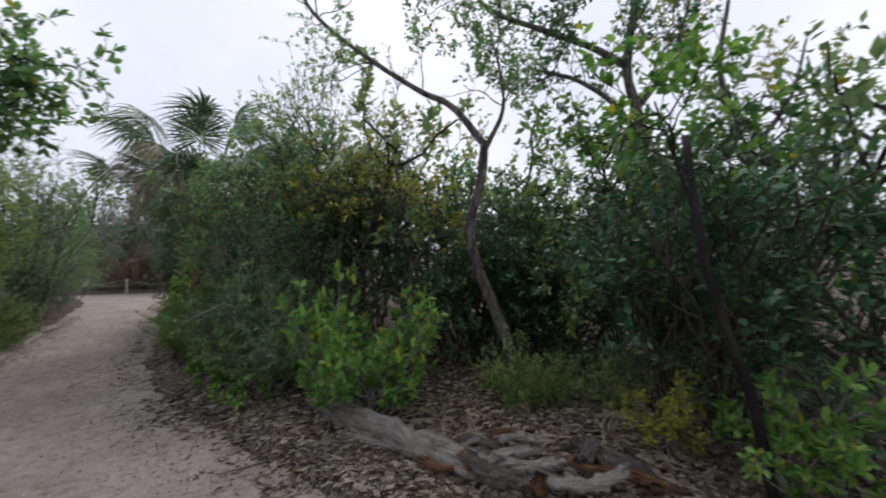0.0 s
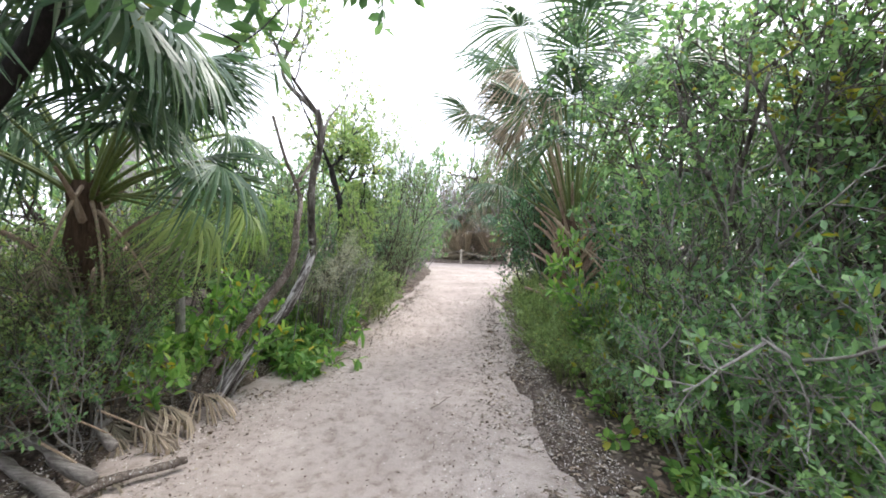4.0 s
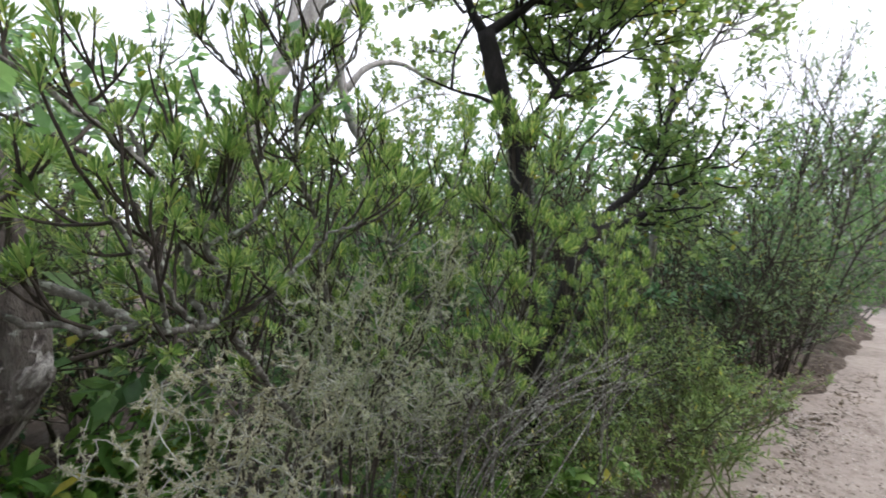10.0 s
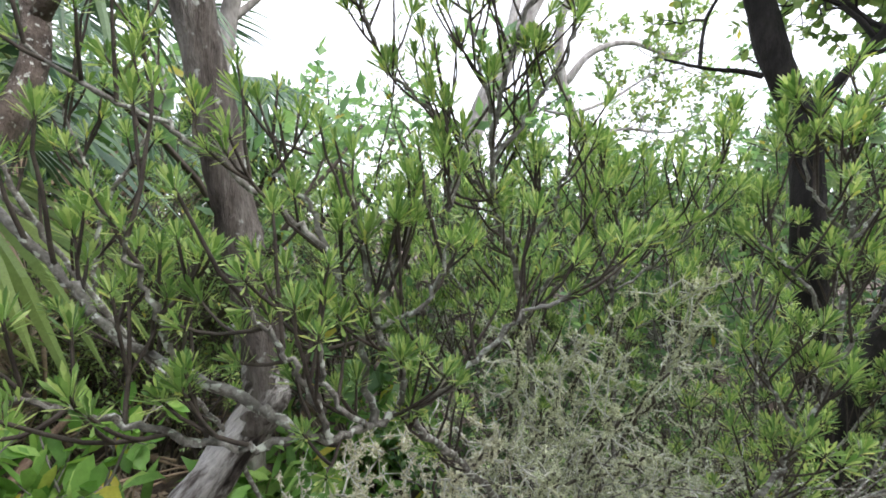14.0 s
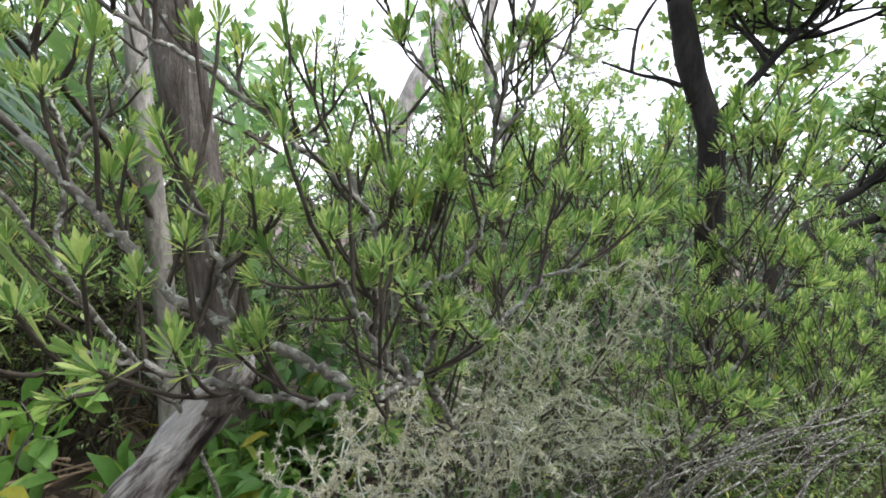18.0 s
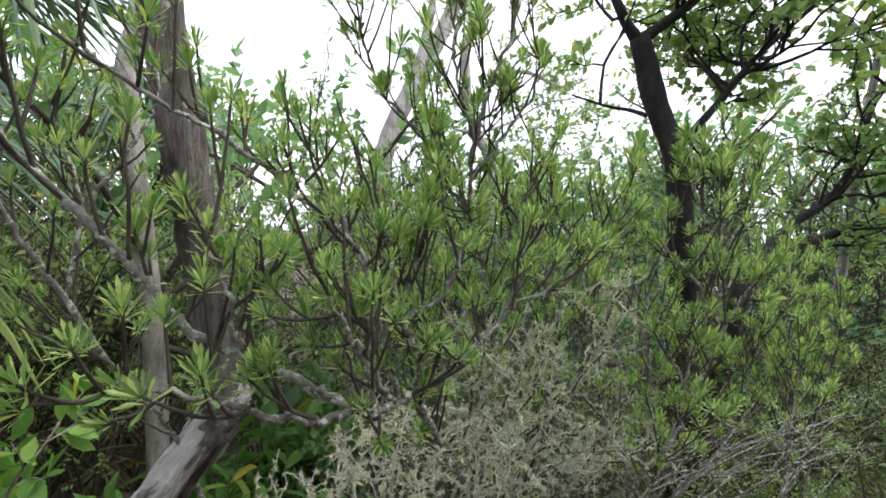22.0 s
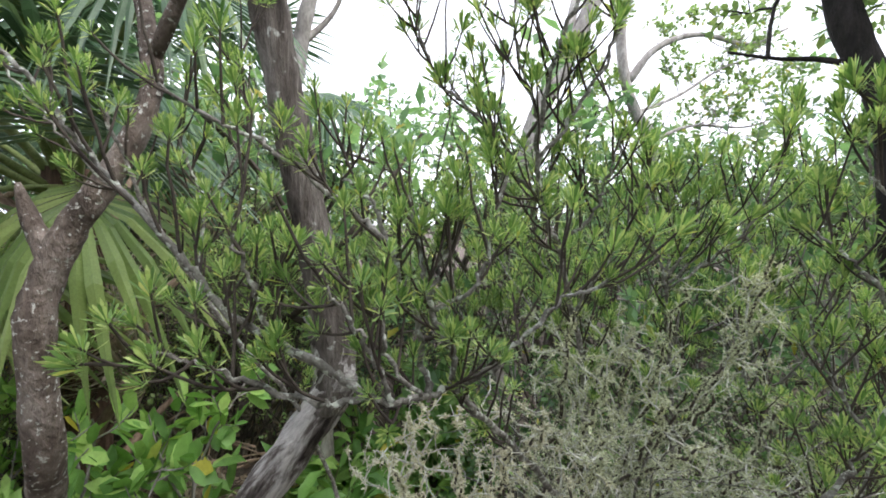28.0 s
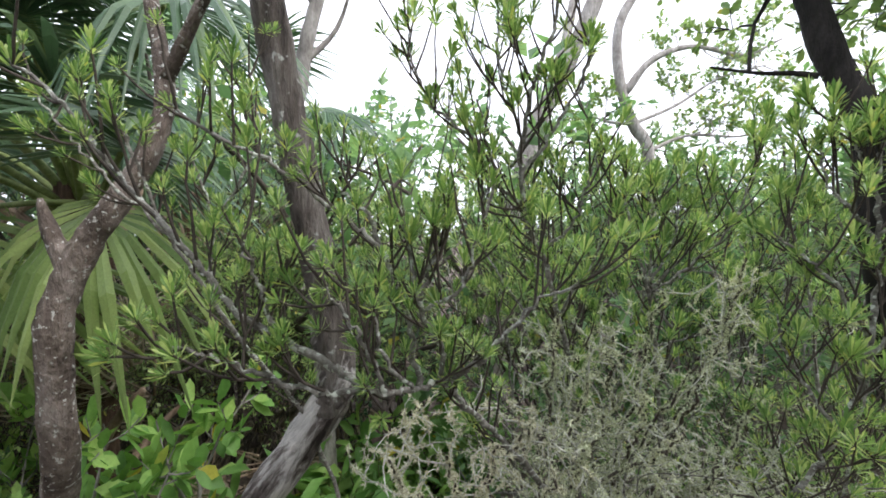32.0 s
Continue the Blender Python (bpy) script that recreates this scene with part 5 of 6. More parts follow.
rosette_bush("leafy rosette bush further into the scrub", 26, [
    ([(-2.6, 10.0, 0.02), (-2.5, 10.0, 0.9), (-2.35, 10.05, 1.4), (-2.25, 10.1, 1.72)], 0.0074),
    ([(-2.45, 10.0, 1.1), (-2.3, 9.75, 1.4), (-2.25, 9.6, 1.62)], 0.0050),
    ([(-2.45, 10.0, 1.1), (-2.3, 9.65, 1.35), (-2.3, 9.4, 1.7)], 0.0050),
    ([(-2.45, 10.0, 1.2), (-2.25, 10.35, 1.4), (-2.15, 10.5, 1.75)], 0.0050)], 0.03, 0.2, 1.2, 0.5)
rosette_bush("dense lime-green rosette bush before the black trunk", 28, [
    ([(-1.8, 10.3, 0.02), (-1.78, 10.28, 0.7), (-1.78, 10.25, 1.25), (-1.78, 10.2, 1.62)], 0.0074),
    ([(-1.78, 10.3, 0.9), (-1.78, 10.42, 1.25), (-1.78, 10.48, 1.62)], 0.005),
    ([(-1.78, 10.28, 0.8), (-1.82, 10.08, 1.2), (-1.85, 10.0, 1.66)], 0.005),
    ([(-1.78, 10.3, 0.9), (-1.75, 10.6, 1.25), (-1.75, 10.72, 1.62)], 0.005),
    ([(-1.78, 10.3, 0.8), (-1.7, 10.5, 1.05), (-1.66, 10.62, 1.45)], 0.005),
    ([(-1.78, 10.28, 0.8), (-1.66, 10.2, 1.1), (-1.6, 10.2, 1.45)], 0.005)], 0.03, 0.14, 0.8, 0.5)
rosette_bush("lime-green rosette bush at the edge of the trail", 31, [
    ([(-1.8, 10.95, 0.02), (-1.75, 10.95, 0.6), (-1.74, 10.92, 1.2), (-1.75, 10.9, 1.65)], 0.0074),
    ([(-1.75, 10.95, 0.7), (-1.72, 11.1, 1.1), (-1.74, 11.25, 1.5)], 0.005),
    ([(-1.75, 10.95, 0.6), (-1.66, 10.8, 1.0), (-1.62, 10.75, 1.35)], 0.005),
    ([(-1.75, 10.95, 0.6), (-1.85, 11.15, 1.1), (-1.9, 11.3, 1.6)], 0.005)], 0.03, 0.18, 1.0, 0.5)
rosette_bush("lime-green rosette bush deeper in the scrub", 29, [
    ([(-2.9, 9.7, 0.02), (-2.85, 9.65, 0.9), (-2.75, 9.6, 1.4), (-2.7, 9.6, 1.72)], 0.0074),
    ([(-2.86, 9.65, 0.8), (-2.7, 9.4, 1.25), (-2.65, 9.3, 1.65)], 0.005),
    ([(-2.86, 9.65, 0.8), (-2.75, 9.3, 1.15), (-2.7, 9.05, 1.6)], 0.005),
    ([(-2.86, 9.65, 0.8), (-2.75, 9.95, 1.3), (-2.7, 10.05, 1.8)], 0.005)], 0.032, 0.25, 1.35, 0.5)
rosette_bush("lime-green rosette bush beside a pale trunk", 30, [
    ([(-3.0, 10.7, 0.02), (-2.95, 10.65, 0.9), (-2.9, 10.6, 1.4), (-2.9, 10.6, 1.8)], 0.0074),
    ([(-2.95, 10.65, 0.8), (-2.8, 10.4, 1.3), (-2.8, 10.3, 1.85)], 0.005),
    ([(-2.95, 10.65, 0.8), (-2.85, 10.95, 1.3), (-2.8, 11.1, 1.85)], 0.005)], 0.032, 0.25, 1.35, 0.5)

# the lichen-crusted bush: where its limbs end
def crusted(label, seed, root, tips, mat="lichen"):
    rng = np.random.default_rng(seed)
    root, limbs = np.array(root), []
    for tip in tips:
        tip = np.array(tip)
        knee = root + np.array([0.1, (tip[1] - root[1]) * 0.7, (tip[2] - root[2]) * 0.6]) + rng.normal(0, 0.05, 3)
        limbs.append(([root + rng.normal(0, 0.03, 3) * [1, 1, 0], knee, knee * 0.4 + tip * 0.6 + rng.normal(0, 0.025, 3), tip], rng.uniform(0.0045, 0.007)))
    lichen_bush(label, seed, limbs, mat)


crusted("grey twiggy bush crusted with pale lichen", 94, (-2.0, 9.8, 0.05), [(-1.487, 9.829, 1.655), (-1.46, 9.797, 1.555), (-1.47, 9.663, 1.594), (-1.44, 9.56, 1.529), (-1.42, 9.456, 1.563), (-1.42, 9.699, 1.475), (-1.4, 9.594, 1.434), (-1.4, 9.499, 1.463), (-1.42, 9.789, 1.396), (-1.44, 9.897, 1.273), (-1.37, 9.645, 1.372), (-1.36, 9.479, 1.359)])
crusted("low tan lichen bush of brittle twigs", 95, (-2.05, 9.5, 0.05), [(-1.37, 9.4, 1.401), (-1.36, 9.345, 1.369), (-1.36, 9.265, 1.352), (-1.36, 9.176, 1.348), (-1.36, 9.43, 1.33)], "lichen_tan")


def bare_bush():
    rng = np.random.default_rng(91)
    root = np.array([-1.8, 9.85, 0.05])
    limbs = []
    for k in range(16):
        end = np.array([-1.5 + 0.07 * rng.normal(), 9.65 + 1.15 * k / 15, 1.1 + 0.2 * rng.uniform()])
        mid = root * 0.5 + end * 0.5 + rng.normal(0, 0.06, 3) + np.array([0, 0, 0.25])
        limbs.append(([root + rng.normal(0, 0.03, 3) * [1, 1, 0], mid, end * 0.8 + mid * 0.2 + rng.normal(0, 0.03, 3), end], 0.0036, 0.0014))
        for _ in range(3):
            tip = end + np.array([rng.normal(0, 0.06), rng.normal(0.08, 0.1), rng.normal(0.02, 0.07)])
            limbs.append(([mid * 0.45 + end * 0.55, mid * 0.2 + end * 0.8 + rng.normal(0, 0.03, 3), tip], 0.0018, 0.0008))
    wood("bare_bush", "leafless grey bush of thin brittle twigs", "bush", limbs, "stem_pale", seed=92, sides=5)


bare_bush()

# palms
palm("fan palm with rust-brown leaf bases and dry fronds", pose(1.35, 10.65, 0.05), 5, 1.75, 0.16, 30, 8, 84, 2.05, (50, 86), 0.95, 0.85, dead_rise=(74, 86), dead_turn=(120, 240), low=[(111, 34, 0.66, 1.75, 0, 70, 65), (100, 42, 0.6, 1.8, 0, 40, 60), (195, 33, 0.7, 1.05, 20), (60, 30, 1.0, 1.3, 20), (-20, 35, 1.0, 1.3, 20), (250, 40, 0.9, 1.5, 20)])
palm("fan palm with a shaggy brown trunk over the trail", pose(-2.85, 5.05, 0.05), 6, 2.7, 0.2, 20, 12, 90, 1.35, (8, 76), 1.1, 0.5, dead_rise=(-88, -66), skirt=0.35, boot="fibre", low=[(52, 12, 1.0, 1.5, 8), (46, 5, 0.85, 1.85, 38), (66, 6, 1.0, 1.4, 12), (35, 4, 0.8, 1.65, 40), (60, 10, 0.9, 1.8, 30)])
palm("young fan palm with pale green drooping fans", pose(-2.95, 7.5, 0.05), 7, 1.9, 0.12, 20, 6, 12, 0.95, (30, 80), 0.85, 0.7, green_turn=(-170, 75), dead_rise=(-70, -20), low=[(6, -2, 0.62, 0.72, 25), (38, 2, 0.58, 1.02, 28), (26, -10, 0.5, 0.8, 40)], low_fans=PALE_FANS)
palm("grey-green fan palm deep in the scrub", pose(-4.9, 6.9, 0.05), 17, 2.3, 0.16, 22, 10, 16, 1.1, (5, 75), 1.0, 0.8, dead_rise=(-70, -20))
palm("distant fan palm with a brown skirt of dry fronds", pose(0.3, 27.4, 0.0), 8, 2.6, 0.2, 14, 34, 20, 0.9, (10, 75), 1.1, 1.4, dead_rise=(-80, -15), skirt=0.5)
palm("distant fan palm with hanging dead fronds", pose(-1.5, 27.7, 0.0), 9, 2.2, 0.2, 10, 34, 20, 0.9, (10, 75), 1.0, 1.4, dead_rise=(-80, -15), skirt=0.5)
palm("fan palm among dark scrub trees", pose(8.2, 4.9, 0.0), 10, 2.6, 0.2, 16, 8, 12)

# the round-leaved tree by the shaggy palm
GRAPE = [round_leaf_mesh("round_leaf", k) for k in range(3)]


def grape_tree():
    rng = np.random.default_rng(41)
    ob = wood("round_leaf_tree", "dark crooked tree with large round green leaves", "tree", [
        ([(-2.15, 6.1, 0.0), (-2.2, 6.08, 0.25), (-2.36, 6.06, 0.64), (-2.5, 6.04, 1.08), (-2.52, 6.06, 1.42), (-2.38, 6.11, 1.81), (-2.03, 6.15, 2.2), (-1.74, 6.2, 2.68), (-1.5, 6.1, 3.17)], 0.07, 0.045),
        ([(-2.2, 6.12, 2.02), (-1.9, 5.4, 2.15), (-1.5, 4.7, 2.12), (-1.2, 4.1, 2.05), (-1.08, 3.6, 2.2), (-1.1, 3.1, 2.4)], 0.03, 0.01),
        ([(-1.5, 4.7, 2.12), (-1.25, 4.2, 1.9), (-1.05, 3.85, 1.72), (-0.95, 3.6, 1.6)], 0.014, 0.006),
        ([(-1.9, 5.4, 2.15), (-1.9, 4.6, 2.5), (-1.8, 3.9, 2.7), (-1.7, 3.2, 2.8)], 0.022, 0.008),
        ([(-1.74, 6.2, 2.68), (-1.4, 5.8, 2.9), (-1.0, 5.6, 3.1), (-0.6, 5.5, 3.2)], 0.028, 0.01),
        ([(-2.38, 6.11, 1.81), (-2.3, 5.3, 2.3), (-2.2, 4.5, 2.4), (-2.0, 3.8, 2.2)], 0.024, 0.009)], "bark_dark", None, 8)
    limbs = [o for o in ob.children if o.name.startswith("limb")]
    for k, limb in enumerate(limbs):
        vs = [v.co for v in limb.data.vertices]
        for _ in range((130, 46, 150, 130, 150)[k]):
            c = np.array(vs[rng.integers(len(vs) // 4, len(vs) - 2)]) + rng.normal(0, 0.2, 3)
            c[2] += 2 * max(0.0, 1.74 - c[2])
            a = rng.uniform(0, 360)
            me, rib = GRAPE[rng.integers(3)]
            leaf = part("round_leaf", me, None, ob)
            leaf.matrix_basis = pose(*c, 0, 0, a) @ pose(0, 0, 0, rng.uniform(-35, 35), rng.uniform(10, 75), 0) @ Matrix.Scale(rng.uniform(0.12, 0.2), 4)
            part("leaf_vein", rib, None, leaf)
    return ob


grape_tree()
wood("overhanging_tree", "tree with oval leaves arching over the trail", "tree", [
    ([(-2.9, 6.6, 0.0), (-2.8, 6.5, 1.2), (-2.5, 6.4, 2.4), (-1.9, 6.2, 3.2)], 0.07, 0.04),
    ([(-1.95, 6.22, 3.1), (-1.4, 5.95, 3.2), (-0.8, 5.75, 3.15), (-0.15, 5.65, 3.3)], 0.03, 0.008),
    ([(-1.4, 5.95, 3.2), (-0.8, 5.9, 2.9), (-0.3, 5.8, 2.7)], 0.02, 0.006),
    ([(-2.3, 6.3, 2.7), (-1.8, 5.3, 3.2), (-1.4, 4.5, 3.4)], 0.03, 0.01)], "bark_dark", (0.09, 0.05, "ell", "leaf_green"), 9, twigs=12, reach=0.7)

# trees of the right-hand bank
wood("crooked_tree", "pale grey crooked tree leaning over dark scrub", "tree", [
    ([(4.3, 4.75, 0.0), (4.2, 4.8, 0.55), (4.09, 4.87, 0.94), (3.89, 4.98, 1.52), (3.82, 5.01, 1.98), (3.93, 4.94, 2.5), (3.97, 4.91, 2.95)], 0.075, 0.05),
    ([(3.97, 4.91, 2.9), (3.65, 5.09, 3.34), (3.32, 5.29, 3.54), (2.76, 5.62, 3.97), (2.32, 5.87, 4.4), (2.1, 6.0, 4.8)], 0.045, 0.014),
    ([(3.97, 4.91, 2.85), (4.15, 4.8, 3.3), (4.2, 4.9, 3.8), (4.1, 5.0, 4.4)], 0.03, 0.01)], "bark_grey", OVAL, 10, twigs=12, reach=0.8)
wood("forked_tree", "grey forked scrub tree with dark leaf clusters", "tree", [
    ([(7.0, 4.3, 0.0), (6.9, 4.35, 1.4), (6.78, 4.4, 2.56), (6.52, 4.55, 3.03), (6.35, 4.64, 3.65), (6.25, 4.69, 4.27), (6.4, 4.57, 5.4)], 0.11, 0.05),
    ([(6.27, 4.68, 4.2), (5.79, 4.96, 4.5), (5.19, 5.32, 4.75), (4.65, 5.63, 5.0), (4.3, 5.8, 5.4)], 0.06, 0.02),
    ([(6.5, 4.56, 3.05), (6.1, 4.8, 3.7), (5.6, 5.0, 4.0), (5.2, 5.2, 4.1)], 0.05, 0.02),
    ([(6.35, 4.64, 3.6), (6.8, 4.4, 4.3), (7.0, 4.2, 5.2)], 0.045, 0.015)], "bark_grey", (0.075, 0.04, "ell", "leaf_dark"), 11, twigs=12, reach=0.9)
wood("bare_tree", "bare grey scrub tree with twisting branches", "tree", [
    ([(8.8, 3.8, 0.0), (8.71, 3.84, 1.85), (8.6, 3.89, 2.7), (8.39, 4.01, 3.33), (8.06, 4.2, 3.71), (7.88, 4.3, 4.39), (8.0, 4.22, 5.4)], 0.1, 0.03),
    ([(8.4, 4.0, 3.3), (8.9, 3.8, 4.0), (9.2, 3.7, 4.9)], 0.04, 0.015),
    ([(8.0, 4.22, 3.8), (7.4, 4.5, 4.3), (7.2, 4.5, 5.0)], 0.035, 0.012)], "bark_grey", (0.08, 0.04, "ell", "leaf_yellow"), 12, twigs=5, reach=0.9)
wood("charred_trunk", "slim black trunk with a split pale scar", "tree", [
    ([(4.05, 2.12, 0.0), (4.0, 2.13, 0.2), (3.91, 2.18, 0.72), (3.81, 2.24, 1.06), (3.71, 2.29, 1.4), (3.66, 2.33, 1.67), (3.8, 2.5, 2.4)], 0.036, 0.026),
    ([(3.7, 2.3, 1.6), (3.9, 2.6, 2.2), (4.1, 2.9, 2.8)], 0.016, 0.008)], "bark_dark", (0.085, 0.05, "ell", "leaf_bright"), 13, twigs=7, reach=0.7)
for k, (x, y, h, w, t) in enumerate([(2.95, 7.0, 2.5, 0.03, 0.1), (2.3, 7.3, 2.6, 0.028, -0.1), (1.95, 7.6, 2.7, 0.03, 0.15), (2.6, 9.0, 2.9, 0.035, -0.1), (1.9, 8.5, 2.6, 0.03, 0.05), (3.6, 6.1, 2.8, 0.035, -0.2)]):
    wood("slender_tree", "slender pale-barked tree with yellow-green leaves", "tree", [
        ([(x, y, 0.0), (x + t * 0.3, y, h * 0.3), (x - t * 0.3, y + 0.1, h * 0.6), (x + t, y, h)], w, w * 0.5),
        ([(x, y + 0.05, h * 0.5), (x + 0.3, y - 0.2, h * 0.75), (x + 0.4, y - 0.3, h)], w * 0.6, w * 0.25),
        ([(x, y + 0.05, h * 0.6), (x - 0.35, y - 0.1, h * 0.8), (x - 0.5, y, h * 1.02)], w * 0.6, w * 0.25),
        ([(x, y, h * 0.9), (x + t, y + 0.2, h * 1.2)], w * 0.5, w * 0.2)], "bark_grey", (0.055, 0.03, "ell", "leaf_yellow" if k in (0, 5) else "leaf_green"), 60 + k, twigs=6, reach=0.8)
wood("yellow_seedling", "small seedling with yellowed leaves on the litter", "seedling", [
    ([(4.1, 2.95, 0.02), (4.12, 2.93, 0.2), (4.15, 2.9, 0.42)], 0.008, 0.004)], "twig_grey", (0.05, 0.024, "ell", "leaf_yellow"), 14, twigs=14, reach=0.28, per=6)

# rotting log and its slabs of bark
def slab(x, y, z, turn, tilt, length, width, seed, mat, label, name="bark_slab"):
    rng = np.random.default_rng(seed)
    n, m = 18, 7
    u, v = np.meshgrid(np.linspace(-0.5, 0.5, n), np.linspace(-0.5, 0.5, m), indexing="ij")
    w = width * (0.75 + 0.25 * np.cos(u * 3.0)) * (1 + 0.12 * np.sin(u * 23 + seed))
    ragged = rng.uniform(-0.16, 0.02, (2, m)) * length
    end = np.where(u > 0, ragged[0][None, :], -ragged[1][None, :]) * np.clip((np.abs(u) - 0.3) / 0.2, 0, 1) ** 2
    curl = rng.uniform(0.05, 0.35)
    top = np.stack([u * length + end, v * w, curl * w * np.cos(v * 2.6) + rng.normal(0, 0.006, u.shape) + 0.03 * np.sin(u * 6 + seed)], -1)
    low = top - np.array([0, 0, 0.018])
    g = Geo()
    i, j = np.meshgrid(np.arange(n - 1), np.arange(m - 1), indexing="ij")
    a = i * m + j
    q = np.stack([a, a + m, a + m + 1, a + 1], -1).reshape(-1, 4)
    ring = np.concatenate([np.arange(m), np.arange(1, n) * m + m - 1, (n - 1) * m + np.arange(m - 2, -1, -1), np.arange(n - 2, 0, -1) * m])
    nx = np.roll(ring, -1)
    k = n * m
    g.add(np.vstack([top.reshape(-1, 3), low.reshape(-1, 3)]), q, q[:, ::-1] + k, np.stack([nx, ring, ring + k, nx + k], -1))
    ob = part(name, g, M[mat], smooth=False)
    ob.matrix_basis = pose(x, y, z, 0, tilt, turn)
    return tagged(ob, label, "log")


def rotten_log(m):
    """A split, hollowing log along its own x axis, with ragged ends."""
    rng = np.random.default_rng(15)
    ob = thing("rotten_log", "grey weathered split log on the litter", "log", m)
    for k in range(5):
        g = Geo()
        s = np.linspace(0, 1, 30)
        ang = -0.3 + 0.95 * k
        off = 0.075 * (1 - 0.5 * s)
        ln = (2.3, 2.5, 1.9, 2.1, 1.6)[k]
        pts = np.stack([0.12 * k + s * ln, np.cos(ang) * off + 0.012 * np.sin(s * 9 + k), 0.05 + np.sin(ang) * off + 0.012 * np.sin(s * 7 + 2 * k)], -1)
        tube(g, pts, (0.02 + 0.065 * np.sin(np.pi * np.clip(s * 0.9 + 0.08, 0, 1)) ** 0.6) * (1 + 0.12 * np.sin(s * 31 + k)), 9, 0.28, rng)
        part("split_timber", g, M["dead_wood"], ob)
    return ob


rotten_log(pose(2.08, 5.5, 0.1, 0, 1, -72))
slab(2.52, 4.15, 0.14, -58, 3, 1.15, 0.3, 69, "dead_wood", "broad grey slab of weathered bark on litter")
slab(2.95, 3.25, 0.14, -40, 2, 0.9, 0.3, 68, "dead_wood", "grey curled slab of bark with split ends")
heap = np.random.default_rng(37)
for k in range(26):
    u = heap.uniform()
    x, y = 2.55 + 1.3 * u + heap.normal(0, 0.12), 3.65 - 0.75 * u + heap.normal(0, 0.3)
    slab(x, y, gz(x, y) + heap.uniform(0.04, 0.16), heap.uniform(-90, 30), heap.normal(0, 12), heap.uniform(0.25, 0.7), heap.uniform(0.04, 0.15), 70 + k,
         ("rot_wood", "dead_wood", "bark_slab")[k % 3], "curled slab of dark grey rotten bark" if k % 3 else "red-brown slab of rotten wood")
rngs = np.random.default_rng(33)
for k in range(26):
    side = k % 2
    y = rngs.uniform(3.4, 9.5)
    x = (edge_r(y) + rngs.uniform(0.1, 1.3)) if side else (edge_l(y) - rngs.uniform(0.1, 1.2))
    a, ln = rngs.uniform(0, 6.28), rngs.uniform(0.25, 0.9)
    z = max(gz(x, y), 0) + 0.02
    stick("weathered grey stick lying on dead leaves", (x - math.cos(a) * ln / 2, y - math.sin(a) * ln / 2, z), (x + math.cos(a) * ln / 2, y + math.sin(a) * ln / 2, z + rngs.uniform(0, 0.08)), rngs.uniform(0.005, 0.014), seed=200 + k)
stick("long grey stick beside the trail", (-2.3, 4.05, 0.06), (-1.05, 4.5, 0.03), 0.011, seed=230)
stick("brown root bowed along the trail edge", (-2.3, 5.75, 0.08), (-1.75, 7.0, 0.05), 0.04, "bark_brown", seed=231, bow=0.08)
stick("dry twig on the sand", (-0.28, 8.15, 0.012), (-0.16, 8.42, 0.012), 0.006, "bark_brown", seed=232, bow=0.01)
stick("dry twig on the sand", (-1.0, 6.05, 0.012), (-0.55, 6.15, 0.012), 0.006, "bark_brown", seed=233, bow=0.01)
stick("pale split palm stalk leaning on the palm", (0.95, 9.5, 1.75), (1.75, 9.15, 0.85), 0.019, "petiole_dead", "split_stalk", 0.02, 234)
stick("pale split palm stalk leaning on the palm", (1.0, 9.7, 1.6), (1.6, 9.3, 1.15), 0.016, "petiole_dead", "split_stalk", 0.02, 235)
stick("bare grey vine hanging before dark shrubs", (0.58, 11.5, 1.95), (1.05, 11.0, 0.75), 0.01, "twig_grey", "hanging_vine", 0.06, 236)
stick("fallen grey branch lying among shrubs", (-3.5, 6.9, 0.62), (-2.6, 7.6, 0.6), 0.025, "dead_wood", seed=237)

# dead fronds heaped on the left bank
for k in range(18):
    u = k / 17
    x, y = -2.5 - 1.7 * abs(math.sin(k * 1.9)), 6.7 + 1.9 * u
    dead_fan("dry grey-brown palm frond lying on the bank", x, y, gz(x, y) + 0.16 + 0.07 * (k % 3), 25 * math.sin(k * 2.3), 12 + 10 * math.cos(k * 1.3), k * 77.0, 0.66 + 0.14 * math.sin(k * 3.0), k)
for k, (x, y) in enumerate([(1.5, 7.55), (1.75, 8.0), (1.35, 8.9), (-3.9, 7.2), (-4.1, 6.8)]):
    dead_fan("dry palm frond caught in low scrub", x, y, gz(x, y) + 0.16, 15, 15, 100 + 50 * k, 0.5, k + 1)

for k in range(9):
    x, y = -3.1 - 0.1 * k, 7.55 + 0.7 * abs(math.sin(k * 2.2))
    dead_fan("dry tan palm frond on the litter below the tree", x, y, gz(x, y) + 0.14 + 0.05 * (k % 3), 20 * math.sin(k * 2.3), 8, k * 101.0 + 30, 0.62, k)

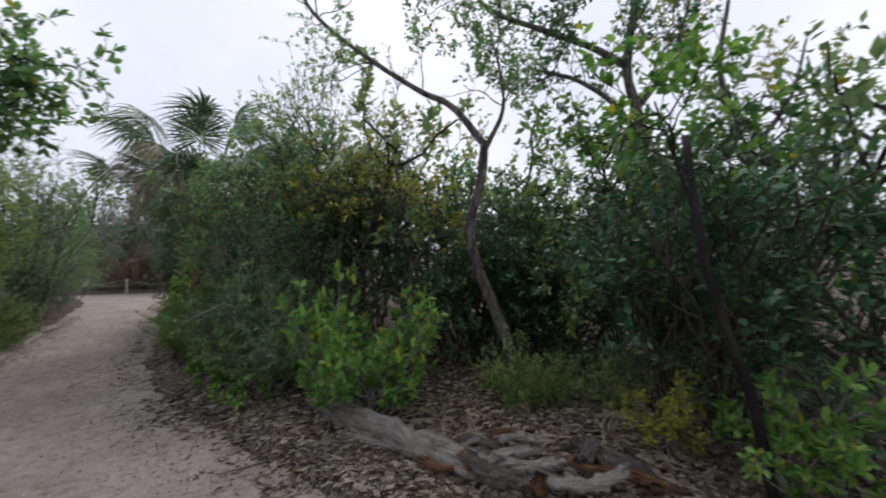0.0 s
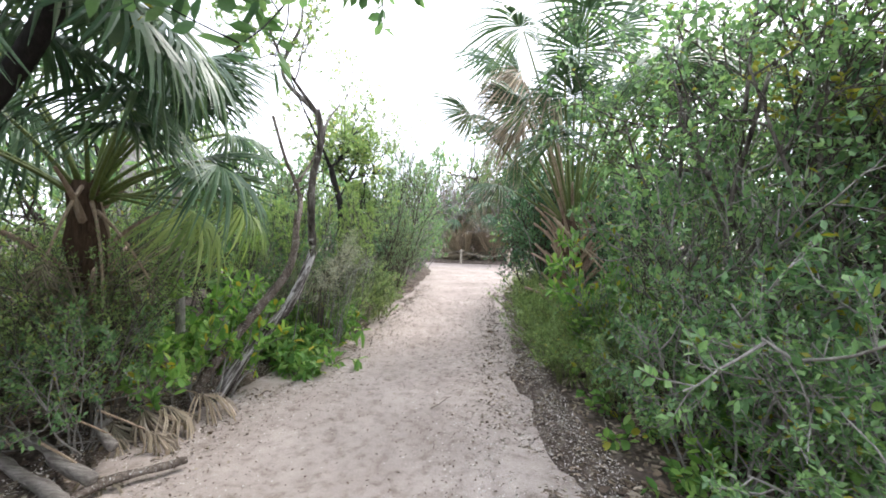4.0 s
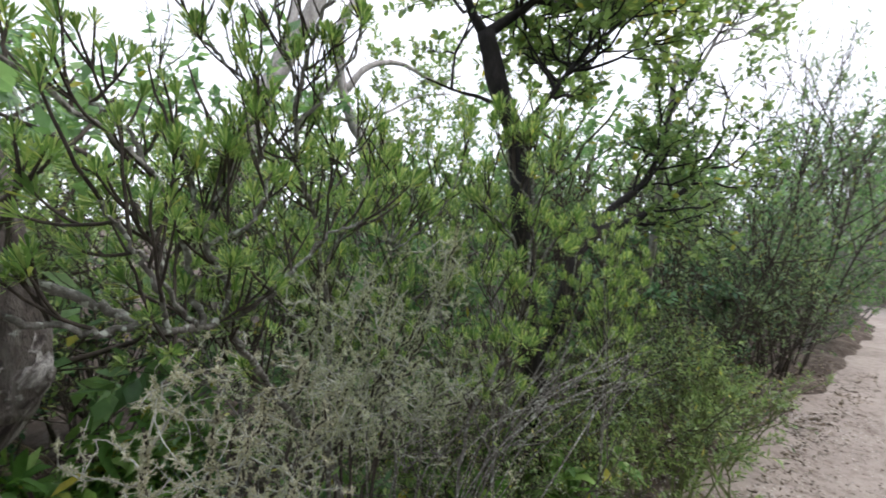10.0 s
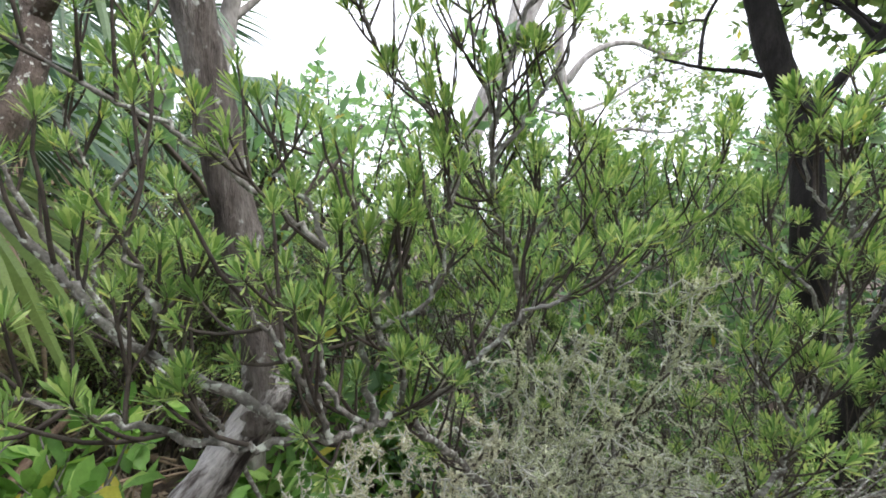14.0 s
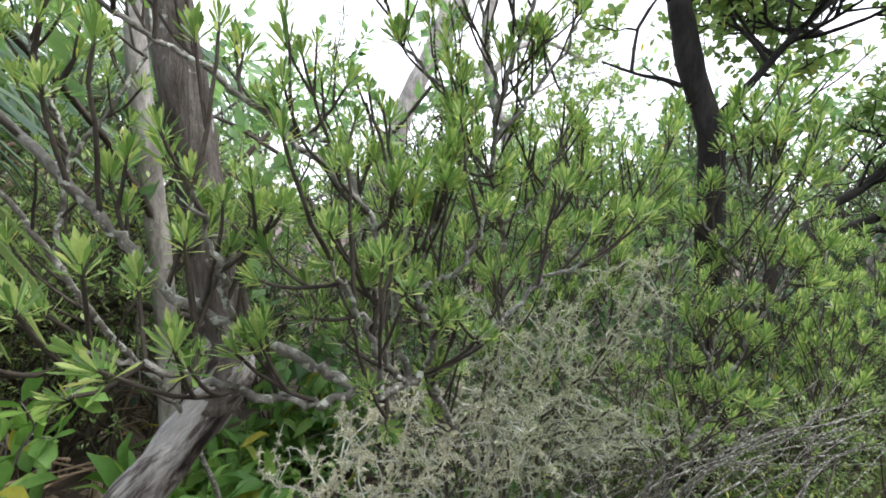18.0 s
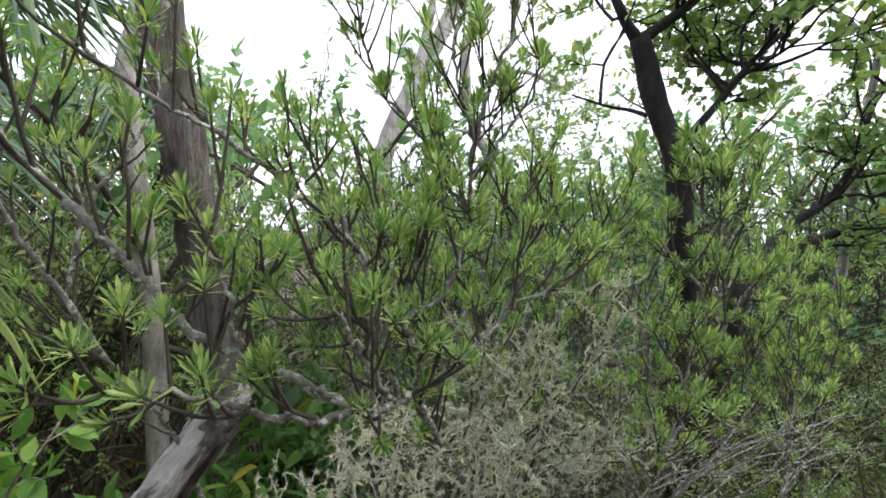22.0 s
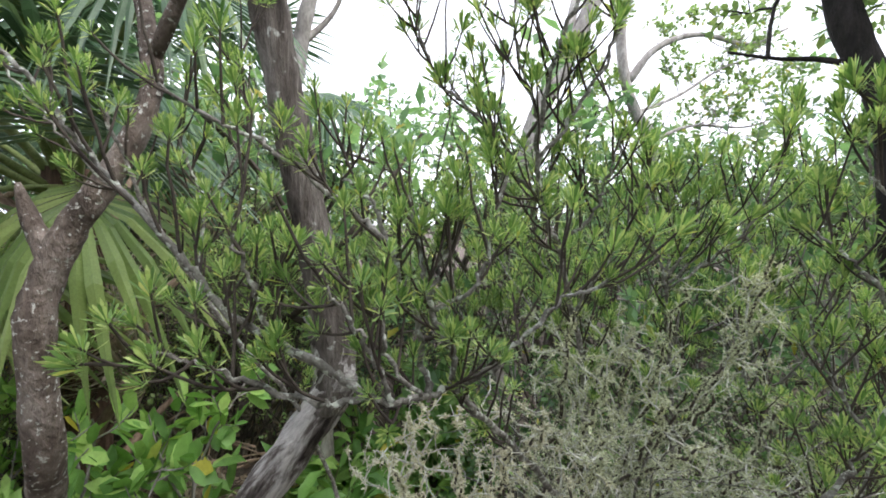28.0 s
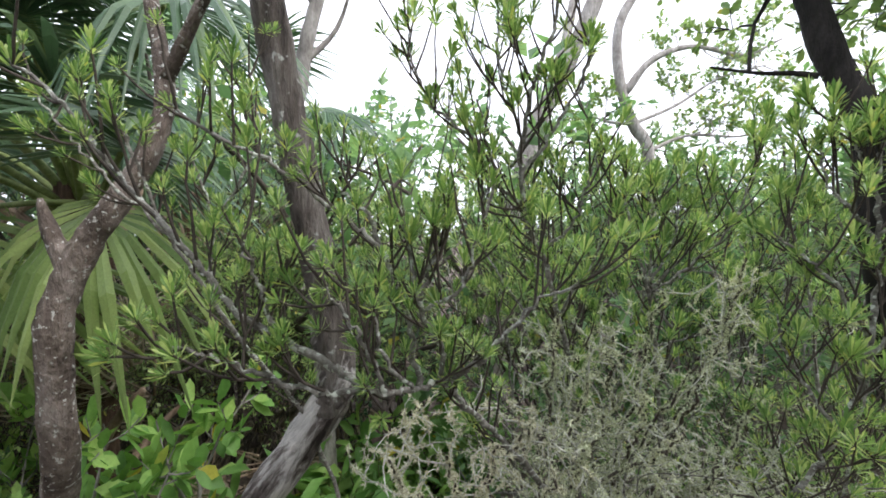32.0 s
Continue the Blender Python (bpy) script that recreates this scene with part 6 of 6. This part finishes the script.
for k in range(10):
    x, y = -2.55 - 0.16 * k, 7.75 + 0.75 * abs(math.sin(k * 1.7))
    dead_fan("dry tan palm frond on the litter below the tree", x, y, gz(x, y) + 0.12 + 0.04 * (k % 3), 15 * math.sin(k * 2.9), 5, k * 127.0, 0.6, k)
for k, (x, y) in enumerate([(-2.55, 7.65), (-2.75, 7.3), (-2.45, 7.05), (-2.95, 7.1), (-2.35, 6.8), (-3.0, 7.6), (-2.65, 6.75)]):
    dead_fan("dry grey palm frond heaped beside the trail", x, y, gz(x, y) + 0.3, 20, 30 + 8 * math.sin(k * 2.0), -60 + 37 * k, 0.62, k)
for k, (a, b) in enumerate([((-1.95, 6.35, 0.1), (-2.9, 6.75, 0.14)), ((-2.05, 6.6, 0.12), (-3.1, 6.95, 0.2)), ((-2.2, 6.9, 0.16), (-3.0, 7.5, 0.2))]):
    stick("rotting grey palm log among dry fronds", a, b, 0.05 - 0.008 * k, "dead_wood", "fallen_log", 0.05, 260 + k, 9)

for k in range(11):
    x, y = 2.7 + 0.17 * k, 4.3 - 0.15 * k + 0.35 * math.sin(k * 2.7)
    dead_fan("torn dry palm frond among slabs of bark", x, y, gz(x, y) + 0.12 + 0.03 * (k % 3), 18 * math.sin(k * 2.1), 6, k * 83.0, 0.5, k)

# rope fence at the end of the trail
POSTS = [(-1.26, 26.0), (1.0, 23.9), (1.95, 22.0), (-4.2, 27.2), (3.0, 20.3)]


def post(x, y):
    ob = thing("fence_post", "weathered round wooden post in sand", "fence post", pose(x, y, gz(x, y)), group="rope fence posts")
    g = Geo()
    z = np.array([-0.1, 0.0, 0.3, 0.6, 0.8, 0.84, 0.85])
    tube(g, np.stack([0.01 * np.sin(z * 3), 0 * z, z], -1), [0.062, 0.062, 0.06, 0.06, 0.058, 0.05, 0.02], 12, 0.03, np.random.default_rng(int(y * 10)))
    part("post", g, M["post"], ob)
    r = Geo()
    a = np.linspace(0, 6.283, 16)
    tube(r, np.stack([0.07 * np.cos(a), 0.07 * np.sin(a), 0.7 + 0 * a], -1), 0.012, 6)
    part("rope_knot", r, M["rope"], ob)


for x, y in POSTS:
    post(x, y)
for (xa, ya), (xb, yb) in ((POSTS[3], POSTS[0]), (POSTS[0], POSTS[1]), (POSTS[1], POSTS[2]), (POSTS[2], POSTS[4])):
    s = np.linspace(0, 1, 16)
    g = Geo()
    tube(g, np.stack([xa + (xb - xa) * s, ya + (yb - ya) * s, 0.68 - 0.9 * s * (1 - s)], -1), 0.014, 6)
    tagged(part("fence_rope", g, M["rope"]), "sagging pale rope strung between wooden posts", "rope")
